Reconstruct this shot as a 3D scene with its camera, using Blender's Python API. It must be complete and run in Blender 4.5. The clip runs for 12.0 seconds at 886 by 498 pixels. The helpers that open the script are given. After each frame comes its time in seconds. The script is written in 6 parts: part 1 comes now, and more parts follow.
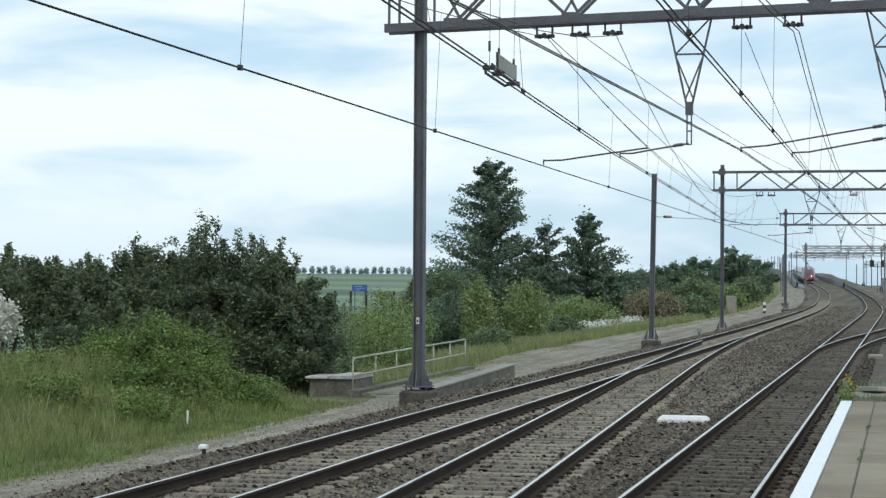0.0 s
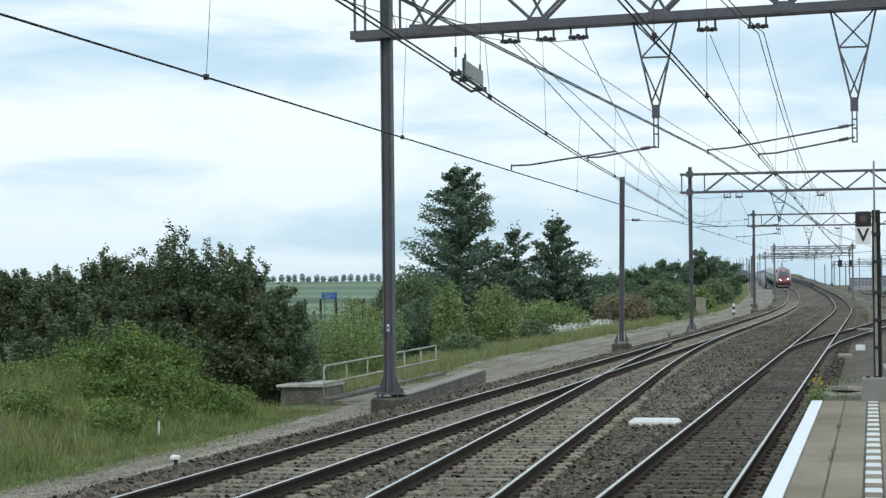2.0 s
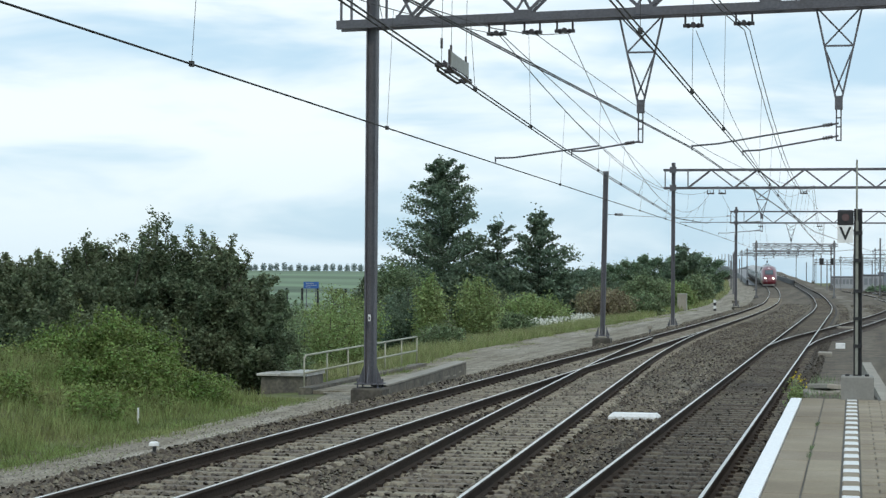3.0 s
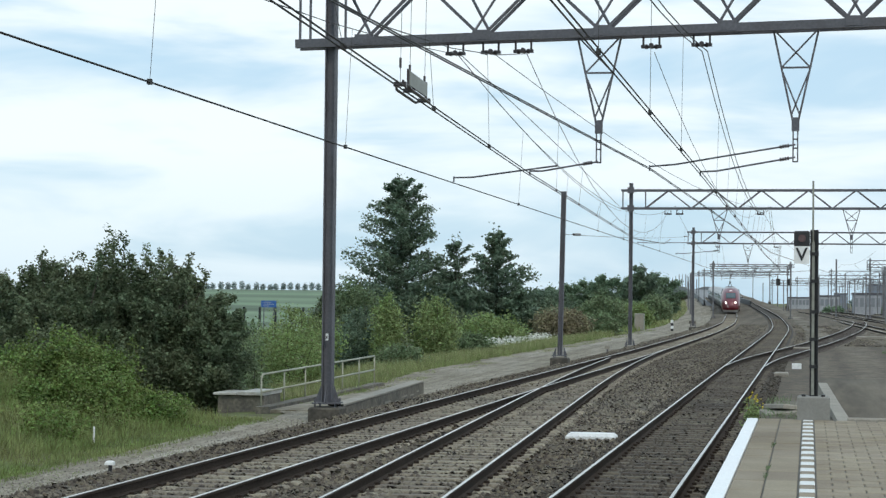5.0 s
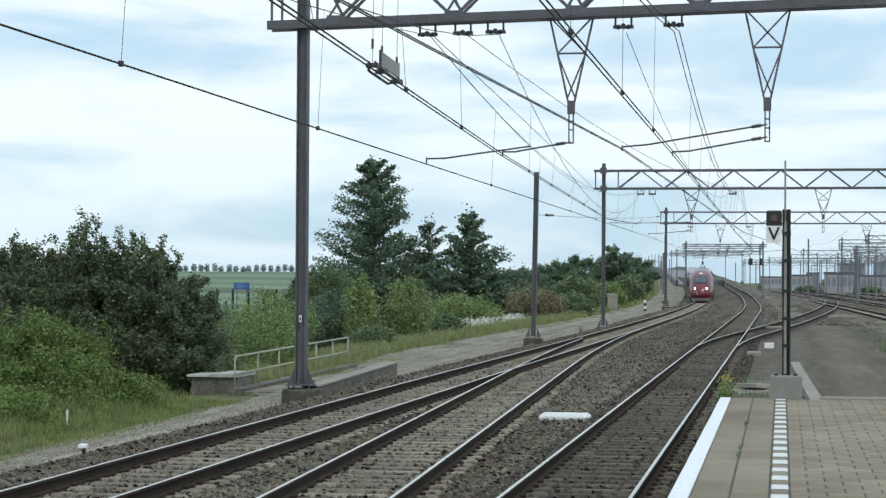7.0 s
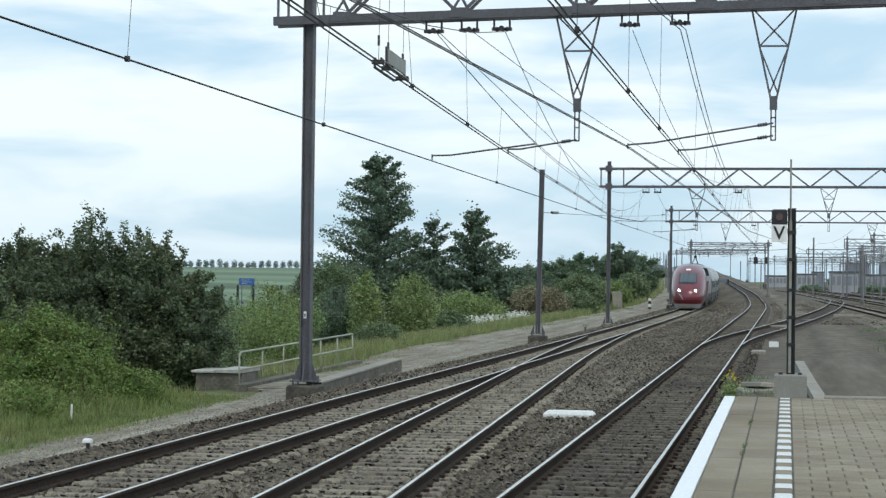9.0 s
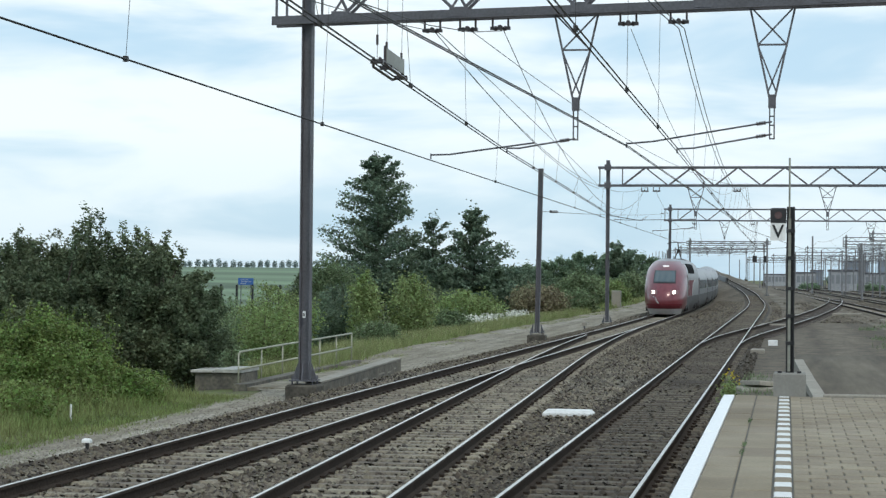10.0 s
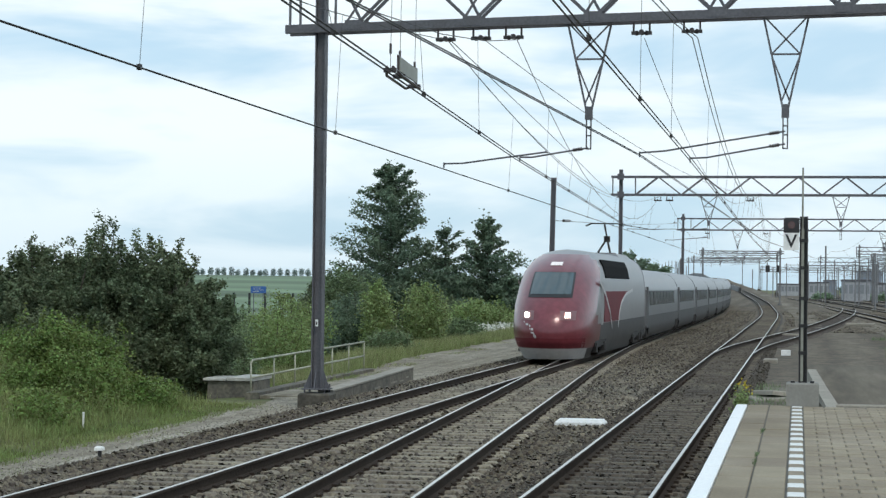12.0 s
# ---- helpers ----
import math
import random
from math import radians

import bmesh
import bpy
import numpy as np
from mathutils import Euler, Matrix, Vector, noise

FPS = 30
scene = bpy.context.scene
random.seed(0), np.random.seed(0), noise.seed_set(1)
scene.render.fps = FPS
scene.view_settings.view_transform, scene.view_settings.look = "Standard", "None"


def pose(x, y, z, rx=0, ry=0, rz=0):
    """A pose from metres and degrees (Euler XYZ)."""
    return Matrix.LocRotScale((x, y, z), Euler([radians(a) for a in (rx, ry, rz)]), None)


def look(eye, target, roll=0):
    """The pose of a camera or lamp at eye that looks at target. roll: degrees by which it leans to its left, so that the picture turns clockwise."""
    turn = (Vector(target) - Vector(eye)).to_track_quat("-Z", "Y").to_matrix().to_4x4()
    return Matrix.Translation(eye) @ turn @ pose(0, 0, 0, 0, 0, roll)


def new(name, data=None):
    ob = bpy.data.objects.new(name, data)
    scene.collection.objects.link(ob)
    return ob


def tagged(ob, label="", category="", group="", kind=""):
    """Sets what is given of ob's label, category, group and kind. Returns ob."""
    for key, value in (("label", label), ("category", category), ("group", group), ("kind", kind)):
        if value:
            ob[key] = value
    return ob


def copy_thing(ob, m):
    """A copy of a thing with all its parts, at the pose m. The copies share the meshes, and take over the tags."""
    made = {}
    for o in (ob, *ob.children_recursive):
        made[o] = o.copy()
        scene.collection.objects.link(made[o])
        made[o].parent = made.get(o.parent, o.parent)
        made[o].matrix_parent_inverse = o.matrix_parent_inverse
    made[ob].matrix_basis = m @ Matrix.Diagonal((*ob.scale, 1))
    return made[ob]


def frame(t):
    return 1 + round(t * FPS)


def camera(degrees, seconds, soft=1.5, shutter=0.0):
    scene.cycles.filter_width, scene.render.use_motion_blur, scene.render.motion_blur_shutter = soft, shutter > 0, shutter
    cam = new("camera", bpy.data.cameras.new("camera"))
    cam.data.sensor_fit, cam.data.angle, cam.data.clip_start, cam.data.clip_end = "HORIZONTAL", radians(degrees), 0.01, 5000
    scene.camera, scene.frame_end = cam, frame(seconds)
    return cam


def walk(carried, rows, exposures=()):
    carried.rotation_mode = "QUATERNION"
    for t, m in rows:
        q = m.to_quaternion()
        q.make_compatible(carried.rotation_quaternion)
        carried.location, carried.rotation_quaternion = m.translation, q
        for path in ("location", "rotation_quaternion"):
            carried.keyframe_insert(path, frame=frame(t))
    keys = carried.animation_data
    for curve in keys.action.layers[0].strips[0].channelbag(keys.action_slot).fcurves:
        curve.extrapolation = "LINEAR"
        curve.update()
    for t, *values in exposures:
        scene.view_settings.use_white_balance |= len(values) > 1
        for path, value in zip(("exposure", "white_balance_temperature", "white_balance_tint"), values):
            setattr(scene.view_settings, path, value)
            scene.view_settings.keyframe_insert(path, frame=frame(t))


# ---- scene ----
cam = camera(25.75, 12.0, soft=1.35)
EYE = 2.53  # above the top of the rails (z = 0)
# seconds, rx, ry, rz in degrees
TURNS = [
    (0.0, 90.919, -0.333, 13.380), (0.5, 91.075, -0.354, 13.145), (1.0, 91.127, -0.527, 12.932),
    (1.5, 91.166, -0.620, 12.762), (2.0, 91.102, 0.577, 12.486), (2.5, 90.963, 0.402, 12.207),
    (3.0, 90.846, -0.414, 11.953), (3.2, 90.615, -0.42, 11.84), (5.0, 91.430, -0.610, 10.708), (5.5, 91.259, -0.271, 10.296),
    (6.0, 90.967, -0.353, 9.955), (6.5, 90.816, -0.485, 9.846), (7.0, 90.877, -0.338, 9.917),
    (9.0, 90.786, -0.666, 10.062), (9.5, 90.741, -0.700, 10.068), (10.0, 90.765, -0.541, 10.033),
    (10.5, 90.791, -0.525, 10.100), (11.0, 90.900, -0.717, 10.223), (11.5, 90.916, -0.916, 10.408),
    (12.0, 91.021, -0.699, 10.406),
]
walk(cam, [(t, pose(0, 0, EYE, rx, ry, rz)) for t, rx, ry, rz in TURNS])

# ---------------------------------------------------------------- light
SUN_EL, SUN_AZ = 48.0, 150.0
world = bpy.data.worlds.new("sky")
scene.world = world
world.use_nodes = True
wt = world.node_tree
wt.nodes.clear()


def wnode(kind, **kw):
    n = wt.nodes.new(kind)
    for k, v in kw.items():
        n.inputs[k].default_value = v
    return n


sky = wt.nodes.new("ShaderNodeTexSky")
sky.sky_type, sky.sun_disc = "NISHITA", False
sky.sun_elevation, sky.sun_rotation = radians(SUN_EL), radians(SUN_AZ)
coord = wt.nodes.new("ShaderNodeTexCoord")
dim = wt.nodes.new("ShaderNodeVectorMath")
dim.operation = "SCALE"
dim.inputs["Scale"].default_value = 0.085
wt.links.new(sky.outputs[0], dim.inputs[0])
stretch = wt.nodes.new("ShaderNodeMapping")
stretch.inputs["Scale"].default_value = (4.0, 4.0, 17.0)
stretch.inputs["Location"].default_value = (0.4, 0.0, 0.45)
stretch.inputs["Rotation"].default_value = (0.0, radians(5), 0.0)
wt.links.new(coord.outputs["Generated"], stretch.inputs["Vector"])
puffs = wnode("ShaderNodeTexNoise", Scale=1.5, Detail=5.0, Roughness=0.5, Distortion=0.35)
wt.links.new(stretch.outputs[0], puffs.inputs["Vector"])
cover = wt.nodes.new("ShaderNodeMapRange")
cover.inputs["From Min"].default_value, cover.inputs["From Max"].default_value = 0.36, 0.60
cover.inputs["To Min"].default_value, cover.inputs["To Max"].default_value = 0.12, 1.0
cover.interpolation_type = "SMOOTHSTEP"
wt.links.new(puffs.outputs[0], cover.inputs["Value"])
# thin cloud lies thickest towards the horizon and opens overhead
split = wt.nodes.new("ShaderNodeSeparateXYZ")
wt.links.new(coord.outputs["Generated"], split.inputs[0])
open_up = wt.nodes.new("ShaderNodeMapRange")
open_up.inputs["From Min"].default_value, open_up.inputs["From Max"].default_value = 0.15, 0.6
open_up.inputs["To Min"].default_value, open_up.inputs["To Max"].default_value = 1.0, 0.5
wt.links.new(split.outputs["Z"], open_up.inputs["Value"])
thick = wt.nodes.new("ShaderNodeMath")
thick.operation = "MULTIPLY"
low_air = wt.nodes.new("ShaderNodeMapRange")
low_air.inputs["From Min"].default_value, low_air.inputs["From Max"].default_value = 0.0, 0.075
low_air.inputs["To Min"].default_value, low_air.inputs["To Max"].default_value = 0.54, 1.0
wt.links.new(split.outputs["Z"], low_air.inputs["Value"])
both = wt.nodes.new("ShaderNodeMath")
both.operation = "MULTIPLY"
wt.links.new(low_air.outputs[0], both.inputs[0])
wt.links.new(open_up.outputs[0], both.inputs[1])
wt.links.new(cover.outputs[0], thick.inputs[0])
wt.links.new(both.outputs[0], thick.inputs[1])
air = wt.nodes.new("ShaderNodeMix")
air.data_type = "RGBA"
air.inputs["Factor"].default_value = 0.72
air.inputs["B"].default_value = (0.53, 0.79, 1.0, 1)
wt.links.new(dim.outputs[0], air.inputs["A"])
blend = wt.nodes.new("ShaderNodeMix")
blend.data_type = "RGBA"
blend.inputs["B"].default_value = (0.89, 0.99, 1.03, 1)
for link in ((thick.outputs[0], blend.inputs["Factor"]), (air.outputs["Result"], blend.inputs["A"])):
    wt.links.new(*link)
wt.links.new(blend.outputs["Result"], wnode("ShaderNodeBackground").inputs["Color"])
back = wt.nodes["Background"]
back.inputs["Strength"].default_value = 1.05
wt.links.new(back.outputs[0], wt.nodes.new("ShaderNodeOutputWorld").inputs[0])

sun = new("sun", bpy.data.lights.new("sun", "SUN"))
sun.data.energy, sun.data.angle, sun.data.color = 1.25, radians(12), (1.0, 0.93, 0.82)
az = radians(SUN_AZ)
sun.matrix_world = look((0, 0, 60), Vector((0, 0, 60)) - Vector((math.sin(az) * math.cos(radians(SUN_EL)), math.cos(az) * math.cos(radians(SUN_EL)), math.sin(radians(SUN_EL)))))
scene.view_settings.exposure = 0.0

# ---------------------------------------------------------------- materials


def material(name, colour, rough=0.7, metal=0.0, vary=0.25, grain=40.0, stain=1.2, bump=0.2, tint=None, glow=0.0, each=0.0, spec=0.5, world_space=False):
    """A surface with fine grain and broad stains; tint: the colour of its stains; each: how far pieces differ."""
    m = bpy.data.materials.new(name)
    m.use_nodes = True
    nt = m.node_tree
    p = nt.nodes["Principled BSDF"]
    link = nt.links.new
    tc = nt.nodes.new("ShaderNodeTexCoord")
    if world_space:
        vec = nt.nodes.new("ShaderNodeNewGeometry").outputs["Position"]
    else:
        vec = tc.outputs["Object"]
    fine, broad = nt.nodes.new("ShaderNodeTexNoise"), nt.nodes.new("ShaderNodeTexNoise")
    fine.inputs["Scale"].default_value, fine.inputs["Detail"].default_value = grain, 4
    broad.inputs["Scale"].default_value, broad.inputs["Detail"].default_value = stain, 5
    link(vec, fine.inputs["Vector"]), link(vec, broad.inputs["Vector"])
    tint = tint or tuple(c * 0.55 for c in colour)
    ramp = nt.nodes.new("ShaderNodeMapRange")
    ramp.inputs["From Min"].default_value, ramp.inputs["From Max"].default_value = 0.38, 0.66
    ramp.inputs["To Max"].default_value = min(1.0, vary * 2.4)
    link(broad.outputs[0], ramp.inputs["Value"])
    mix = nt.nodes.new("ShaderNodeMix")
    mix.data_type = "RGBA"
    mix.inputs["A"].default_value, mix.inputs["B"].default_value = (*colour, 1), (*tint, 1)
    link(ramp.outputs[0], mix.inputs["Factor"])
    hsv = nt.nodes.new("ShaderNodeHueSaturation")
    val = nt.nodes.new("ShaderNodeMapRange")
    val.inputs["To Min"].default_value, val.inputs["To Max"].default_value = 1 - vary, 1 + vary
    val.inputs["From Min"].default_value, val.inputs["From Max"].default_value = 0.25, 0.75
    link(fine.outputs[0], val.inputs["Value"])
    link(mix.outputs["Result"], hsv.inputs["Color"])
    if each:
        info = nt.nodes.new("ShaderNodeObjectInfo")
        geo = nt.nodes.new("ShaderNodeNewGeometry")
        add = nt.nodes.new("ShaderNodeMath")
        add.operation = "ADD"
        link(info.outputs["Random"], add.inputs[0]), link(geo.outputs["Random Per Island"], add.inputs[1])
        fr = nt.nodes.new("ShaderNodeMath")
        fr.operation = "FRACT"
        link(add.outputs[0], fr.inputs[0])
        span = nt.nodes.new("ShaderNodeMapRange")
        span.inputs["To Min"].default_value, span.inputs["To Max"].default_value = 1 - each, 1 + each
        link(fr.outputs[0], span.inputs["Value"])
        mul = nt.nodes.new("ShaderNodeMath")
        mul.operation = "MULTIPLY"
        link(val.outputs[0], mul.inputs[0]), link(span.outputs[0], mul.inputs[1])
        link(mul.outputs[0], hsv.inputs["Value"])
        hue = nt.nodes.new("ShaderNodeMapRange")
        hue.inputs["To Min"].default_value, hue.inputs["To Max"].default_value = 0.5 - each * 0.05, 0.5 + each * 0.05
        link(fr.outputs[0], hue.inputs["Value"])
        link(hue.outputs[0], hsv.inputs["Hue"])
    else:
        link(val.outputs[0], hsv.inputs["Value"])
    link(hsv.outputs[0], p.inputs["Base Color"])
    p.inputs["Roughness"].default_value, p.inputs["Metallic"].default_value = rough, metal
    p.inputs["Specular IOR Level"].default_value = spec
    if bump:
        b = nt.nodes.new("ShaderNodeBump")
        b.inputs["Strength"].default_value, b.inputs["Distance"].default_value = bump, 0.02
        link(fine.outputs[0], b.inputs["Height"])
        link(b.outputs[0], p.inputs["Normal"])
    if glow:
        p.inputs["Emission Color"].default_value = (*colour, 1)
        p.inputs["Emission Strength"].default_value = glow
    return m


def leaf_material(name, colour, tint, each=0.45):
    m = material(name, colour, 0.6, vary=0.3, grain=1.5, stain=0.35, bump=0, tint=tint, each=each, spec=0.25)
    p = m.node_tree.nodes["Principled BSDF"]
    thin = m.node_tree.nodes.new("ShaderNodeBsdfTranslucent")
    shared = p.inputs["Base Color"].links[0].from_socket
    m.node_tree.links.new(shared, thin.inputs["Color"])
    mix = m.node_tree.nodes.new("ShaderNodeMixShader")
    mix.inputs[0].default_value = 0.35
    out = m.node_tree.nodes["Material Output"]
    m.node_tree.links.new(p.outputs[0], mix.inputs[1])
    m.node_tree.links.new(thin.outputs[0], mix.inputs[2])
    m.node_tree.links.new(mix.outputs[0], out.inputs[0])
    return m


def patches(m, reach, dark, pale, low=0.36, high=0.66):
    """Broad patches, stretched by reach, that pull a surface towards a darker and a paler tint."""
    nt = m.node_tree
    p = nt.nodes["Principled BSDF"]
    shared = p.inputs["Base Color"].links[0].from_socket
    where = nt.nodes.new("ShaderNodeMapping")
    where.inputs["Scale"].default_value = reach
    nt.links.new(nt.nodes.new("ShaderNodeNewGeometry").outputs["Position"], where.inputs["Vector"])
    n = nt.nodes.new("ShaderNodeTexNoise")
    n.inputs["Scale"].default_value, n.inputs["Detail"].default_value, n.inputs["Roughness"].default_value = 1.0, 6.0, 0.62
    nt.links.new(where.outputs[0], n.inputs["Vector"])
    span = nt.nodes.new("ShaderNodeMapRange")
    span.inputs["From Min"].default_value, span.inputs["From Max"].default_value = low, high
    nt.links.new(n.outputs[0], span.inputs["Value"])
    tone = nt.nodes.new("ShaderNodeMix")
    tone.data_type = "RGBA"
    tone.inputs["A"].default_value, tone.inputs["B"].default_value = (*dark, 1), (*pale, 1)
    nt.links.new(span.outputs[0], tone.inputs["Factor"])
    mul = nt.nodes.new("ShaderNodeMix")
    mul.data_type, mul.blend_type = "RGBA", "MULTIPLY"
    mul.inputs["Factor"].default_value = 1.0
    nt.links.new(shared, mul.inputs["A"])
    nt.links.new(tone.outputs["Result"], mul.inputs["B"])
    nt.links.new(mul.outputs["Result"], p.inputs["Base Color"])


RAIL_TOP = material("polished_rail", (0.74, 0.70, 0.65), 0.32, 0.9, 0.08, 30, 2, 0.02)
RAIL_RUST = material("rusty_rail", (0.048, 0.037, 0.03), 0.9, 0.0, 0.3, 25, 1.0, 0.3, tint=(0.035, 0.027, 0.022), spec=0.12)
SLEEPER = material("weathered_concrete_sleeper", (0.265, 0.232, 0.178), 0.95, 0, 0.3, 25, 2.2, 0.4, tint=(0.15, 0.128, 0.098), each=0.25)
SLEEPER_STAINED = material("brake_dust_stained_sleeper", (0.125, 0.105, 0.08), 0.95, 0, 0.3, 25, 2.2, 0.4, tint=(0.07, 0.058, 0.045), each=0.3)
SLEEPER_DARK = material("oiled_wooden_sleeper", (0.085, 0.07, 0.06), 0.95, 0, 0.3, 25, 2.2, 0.4, each=0.25)
BALLAST = material("grey_brown_ballast", (0.135, 0.115, 0.088), 0.95, 0, 0.5, 6, 1.3, 0.7, tint=(0.07, 0.06, 0.046), world_space=True)
STONE = material("ballast_stone", (0.15, 0.13, 0.104), 0.95, 0, 0.25, 8, 0.5, 0.2, tint=(0.085, 0.073, 0.058), each=0.6, world_space=True)
GRAVEL = material("pale_gravel_path", (0.295, 0.277, 0.243), 0.95, 0, 0.35, 9, 1.6, 0.3, tint=(0.185, 0.17, 0.138), world_space=True)
SAND = material("sandy_gravel", (0.20, 0.178, 0.14), 0.95, 0, 0.4, 4, 0.3, 0.5, tint=(0.11, 0.095, 0.073), world_space=True)
SOIL = material("grassy_ground", (0.11, 0.15, 0.05), 1.0, 0, 0.4, 3.0, 0.25, 0.6, tint=(0.14, 0.13, 0.07), world_space=True)
FIELD = material("mown_field", (0.115, 0.17, 0.10), 1.0, 0, 0.15, 0.2, 0.02, 0, tint=(0.15, 0.20, 0.125), world_space=True)
STEEL = material("galvanised_steel", (0.125, 0.125, 0.14), 0.55, 0.35, 0.2, 18, 1.4, 0.08, tint=(0.085, 0.08, 0.085))
STEEL_PALE = material("pale_galvanised_steel", (0.30, 0.305, 0.265), 0.5, 0.4, 0.15, 18, 1.4, 0.05)
# paler than STEEL: distance haze put into the colour of far masts
STEEL_HAZE = material("haze_paled_steel", (0.21, 0.215, 0.225), 0.6, 0.25, 0.2, 18, 1.4, 0.05, tint=(0.15, 0.15, 0.155))
PIPE = material("lichen_flecked_zinc_pipe", (0.40, 0.40, 0.31), 0.55, 0.2, 0.2, 18, 1.4, 0.05, tint=(0.27, 0.27, 0.2))
LID = material("pale_steel_lid", (0.50, 0.49, 0.45), 0.6, 0.1, 0.2, 12, 2.0, 0.05, tint=(0.33, 0.31, 0.27))
WIRE = material("dark_copper_wire", (0.06, 0.06, 0.06), 0.6, 0.4, 0.1, 10, 1, 0)
INSUL = material("brown_insulator", (0.045, 0.035, 0.035), 0.3, 0, 0.1, 30, 2, 0)
CONCRETE = material("mossy_concrete", (0.175, 0.158, 0.125), 0.95, 0, 0.38, 12, 2.6, 0.4, tint=(0.09, 0.085, 0.075))
FOUNDATION = material("dark_weathered_concrete", (0.10, 0.09, 0.073), 0.95, 0, 0.4, 12, 2.6, 0.4, tint=(0.055, 0.05, 0.042))
CONCRETE_PALE = material("pale_concrete", (0.31, 0.285, 0.24), 0.9, 0, 0.18, 22, 1.2, 0.3)
PAVER = material("platform_tile", (0.268, 0.228, 0.168), 0.9, 0, 0.15, 30, 2.2, 0.2, tint=(0.175, 0.148, 0.11), each=0.12)
patches(PAVER, (0.5, 0.35, 0.0), (0.78, 0.74, 0.68), (1.12, 1.12, 1.12))
PAVER_JOINT = material("platform_joint", (0.12, 0.115, 0.10), 1.0, 0, 0.3, 20, 1, 0.3)
EDGE_WHITE = material("white_edge_paint", (0.85, 0.87, 0.88), 0.7, 0, 0.08, 25, 1.4, 0.15, tint=(0.7, 0.7, 0.69))
DASH_WHITE = material("white_tile", (0.72, 0.73, 0.72), 0.8, 0, 0.1, 25, 3, 0.15, tint=(0.5, 0.5, 0.48))
WHITE = material("white_plastic", (0.78, 0.79, 0.78), 0.6, 0, 0.1, 20, 2, 0.05)
BLACK = material("black_paint", (0.02, 0.02, 0.022), 0.5, 0, 0.2, 20, 2, 0)
BLUE_SIGN = material("blue_sign_face", (0.03, 0.10, 0.32), 0.5, 0, 0.05, 10, 1, 0)
BARK = material("bark", (0.09, 0.075, 0.06), 0.95, 0, 0.3, 12, 1, 0.5)

for m_ in (BALLAST, STONE):
    patches(m_, (0.55, 0.035, 0.0), (0.68, 0.63, 0.57), (1.26, 1.25, 1.23))
patches(BALLAST, (0.6, 0.03, 0.0), (0.85, 0.8, 0.73), (1.18, 1.16, 1.13))
patches(GRAVEL, (2.2, 0.12, 0.0), (0.62, 0.57, 0.48), (1.22, 1.20, 1.18))
patches(GRAVEL, (0.6, 0.04, 0.0), (0.78, 0.75, 0.66), (1.15, 1.15, 1.15))
patches(SAND, (0.4, 0.05, 0.0), (0.5, 0.45, 0.38), (1.2, 1.18, 1.15))
patches(SOIL, (0.7, 0.5, 0.0), (0.75, 0.62, 0.6), (1.15, 1.2, 1.1))

# the far fields lie in long bands of different crops
nt = FIELD.node_tree
band = nt.nodes.new("ShaderNodeTexNoise")
band.inputs["Scale"].default_value, band.inputs["Detail"].default_value = 1.0, 2.0
place_ = nt.nodes.new("ShaderNodeMapping")
place_.inputs["Scale"].default_value = (0.0006, 0.016, 0.0)
nt.links.new(nt.nodes.new("ShaderNodeNewGeometry").outputs["Position"], place_.inputs["Vector"])
nt.links.new(place_.outputs[0], band.inputs["Vector"])
reach_ = nt.nodes.new("ShaderNodeMapRange")
reach_.inputs["From Min"].default_value, reach_.inputs["From Max"].default_value = 0.35, 0.65
reach_.inputs["To Min"].default_value, reach_.inputs["To Max"].default_value = 0.6, 1.5
nt.links.new(band.outputs[0], reach_.inputs["Value"])
old = nt.nodes["Principled BSDF"].inputs["Base Color"].links[0].from_node
nt.links.new(reach_.outputs[0], old.inputs["Value"])

# ---------------------------------------------------------------- mesh helpers


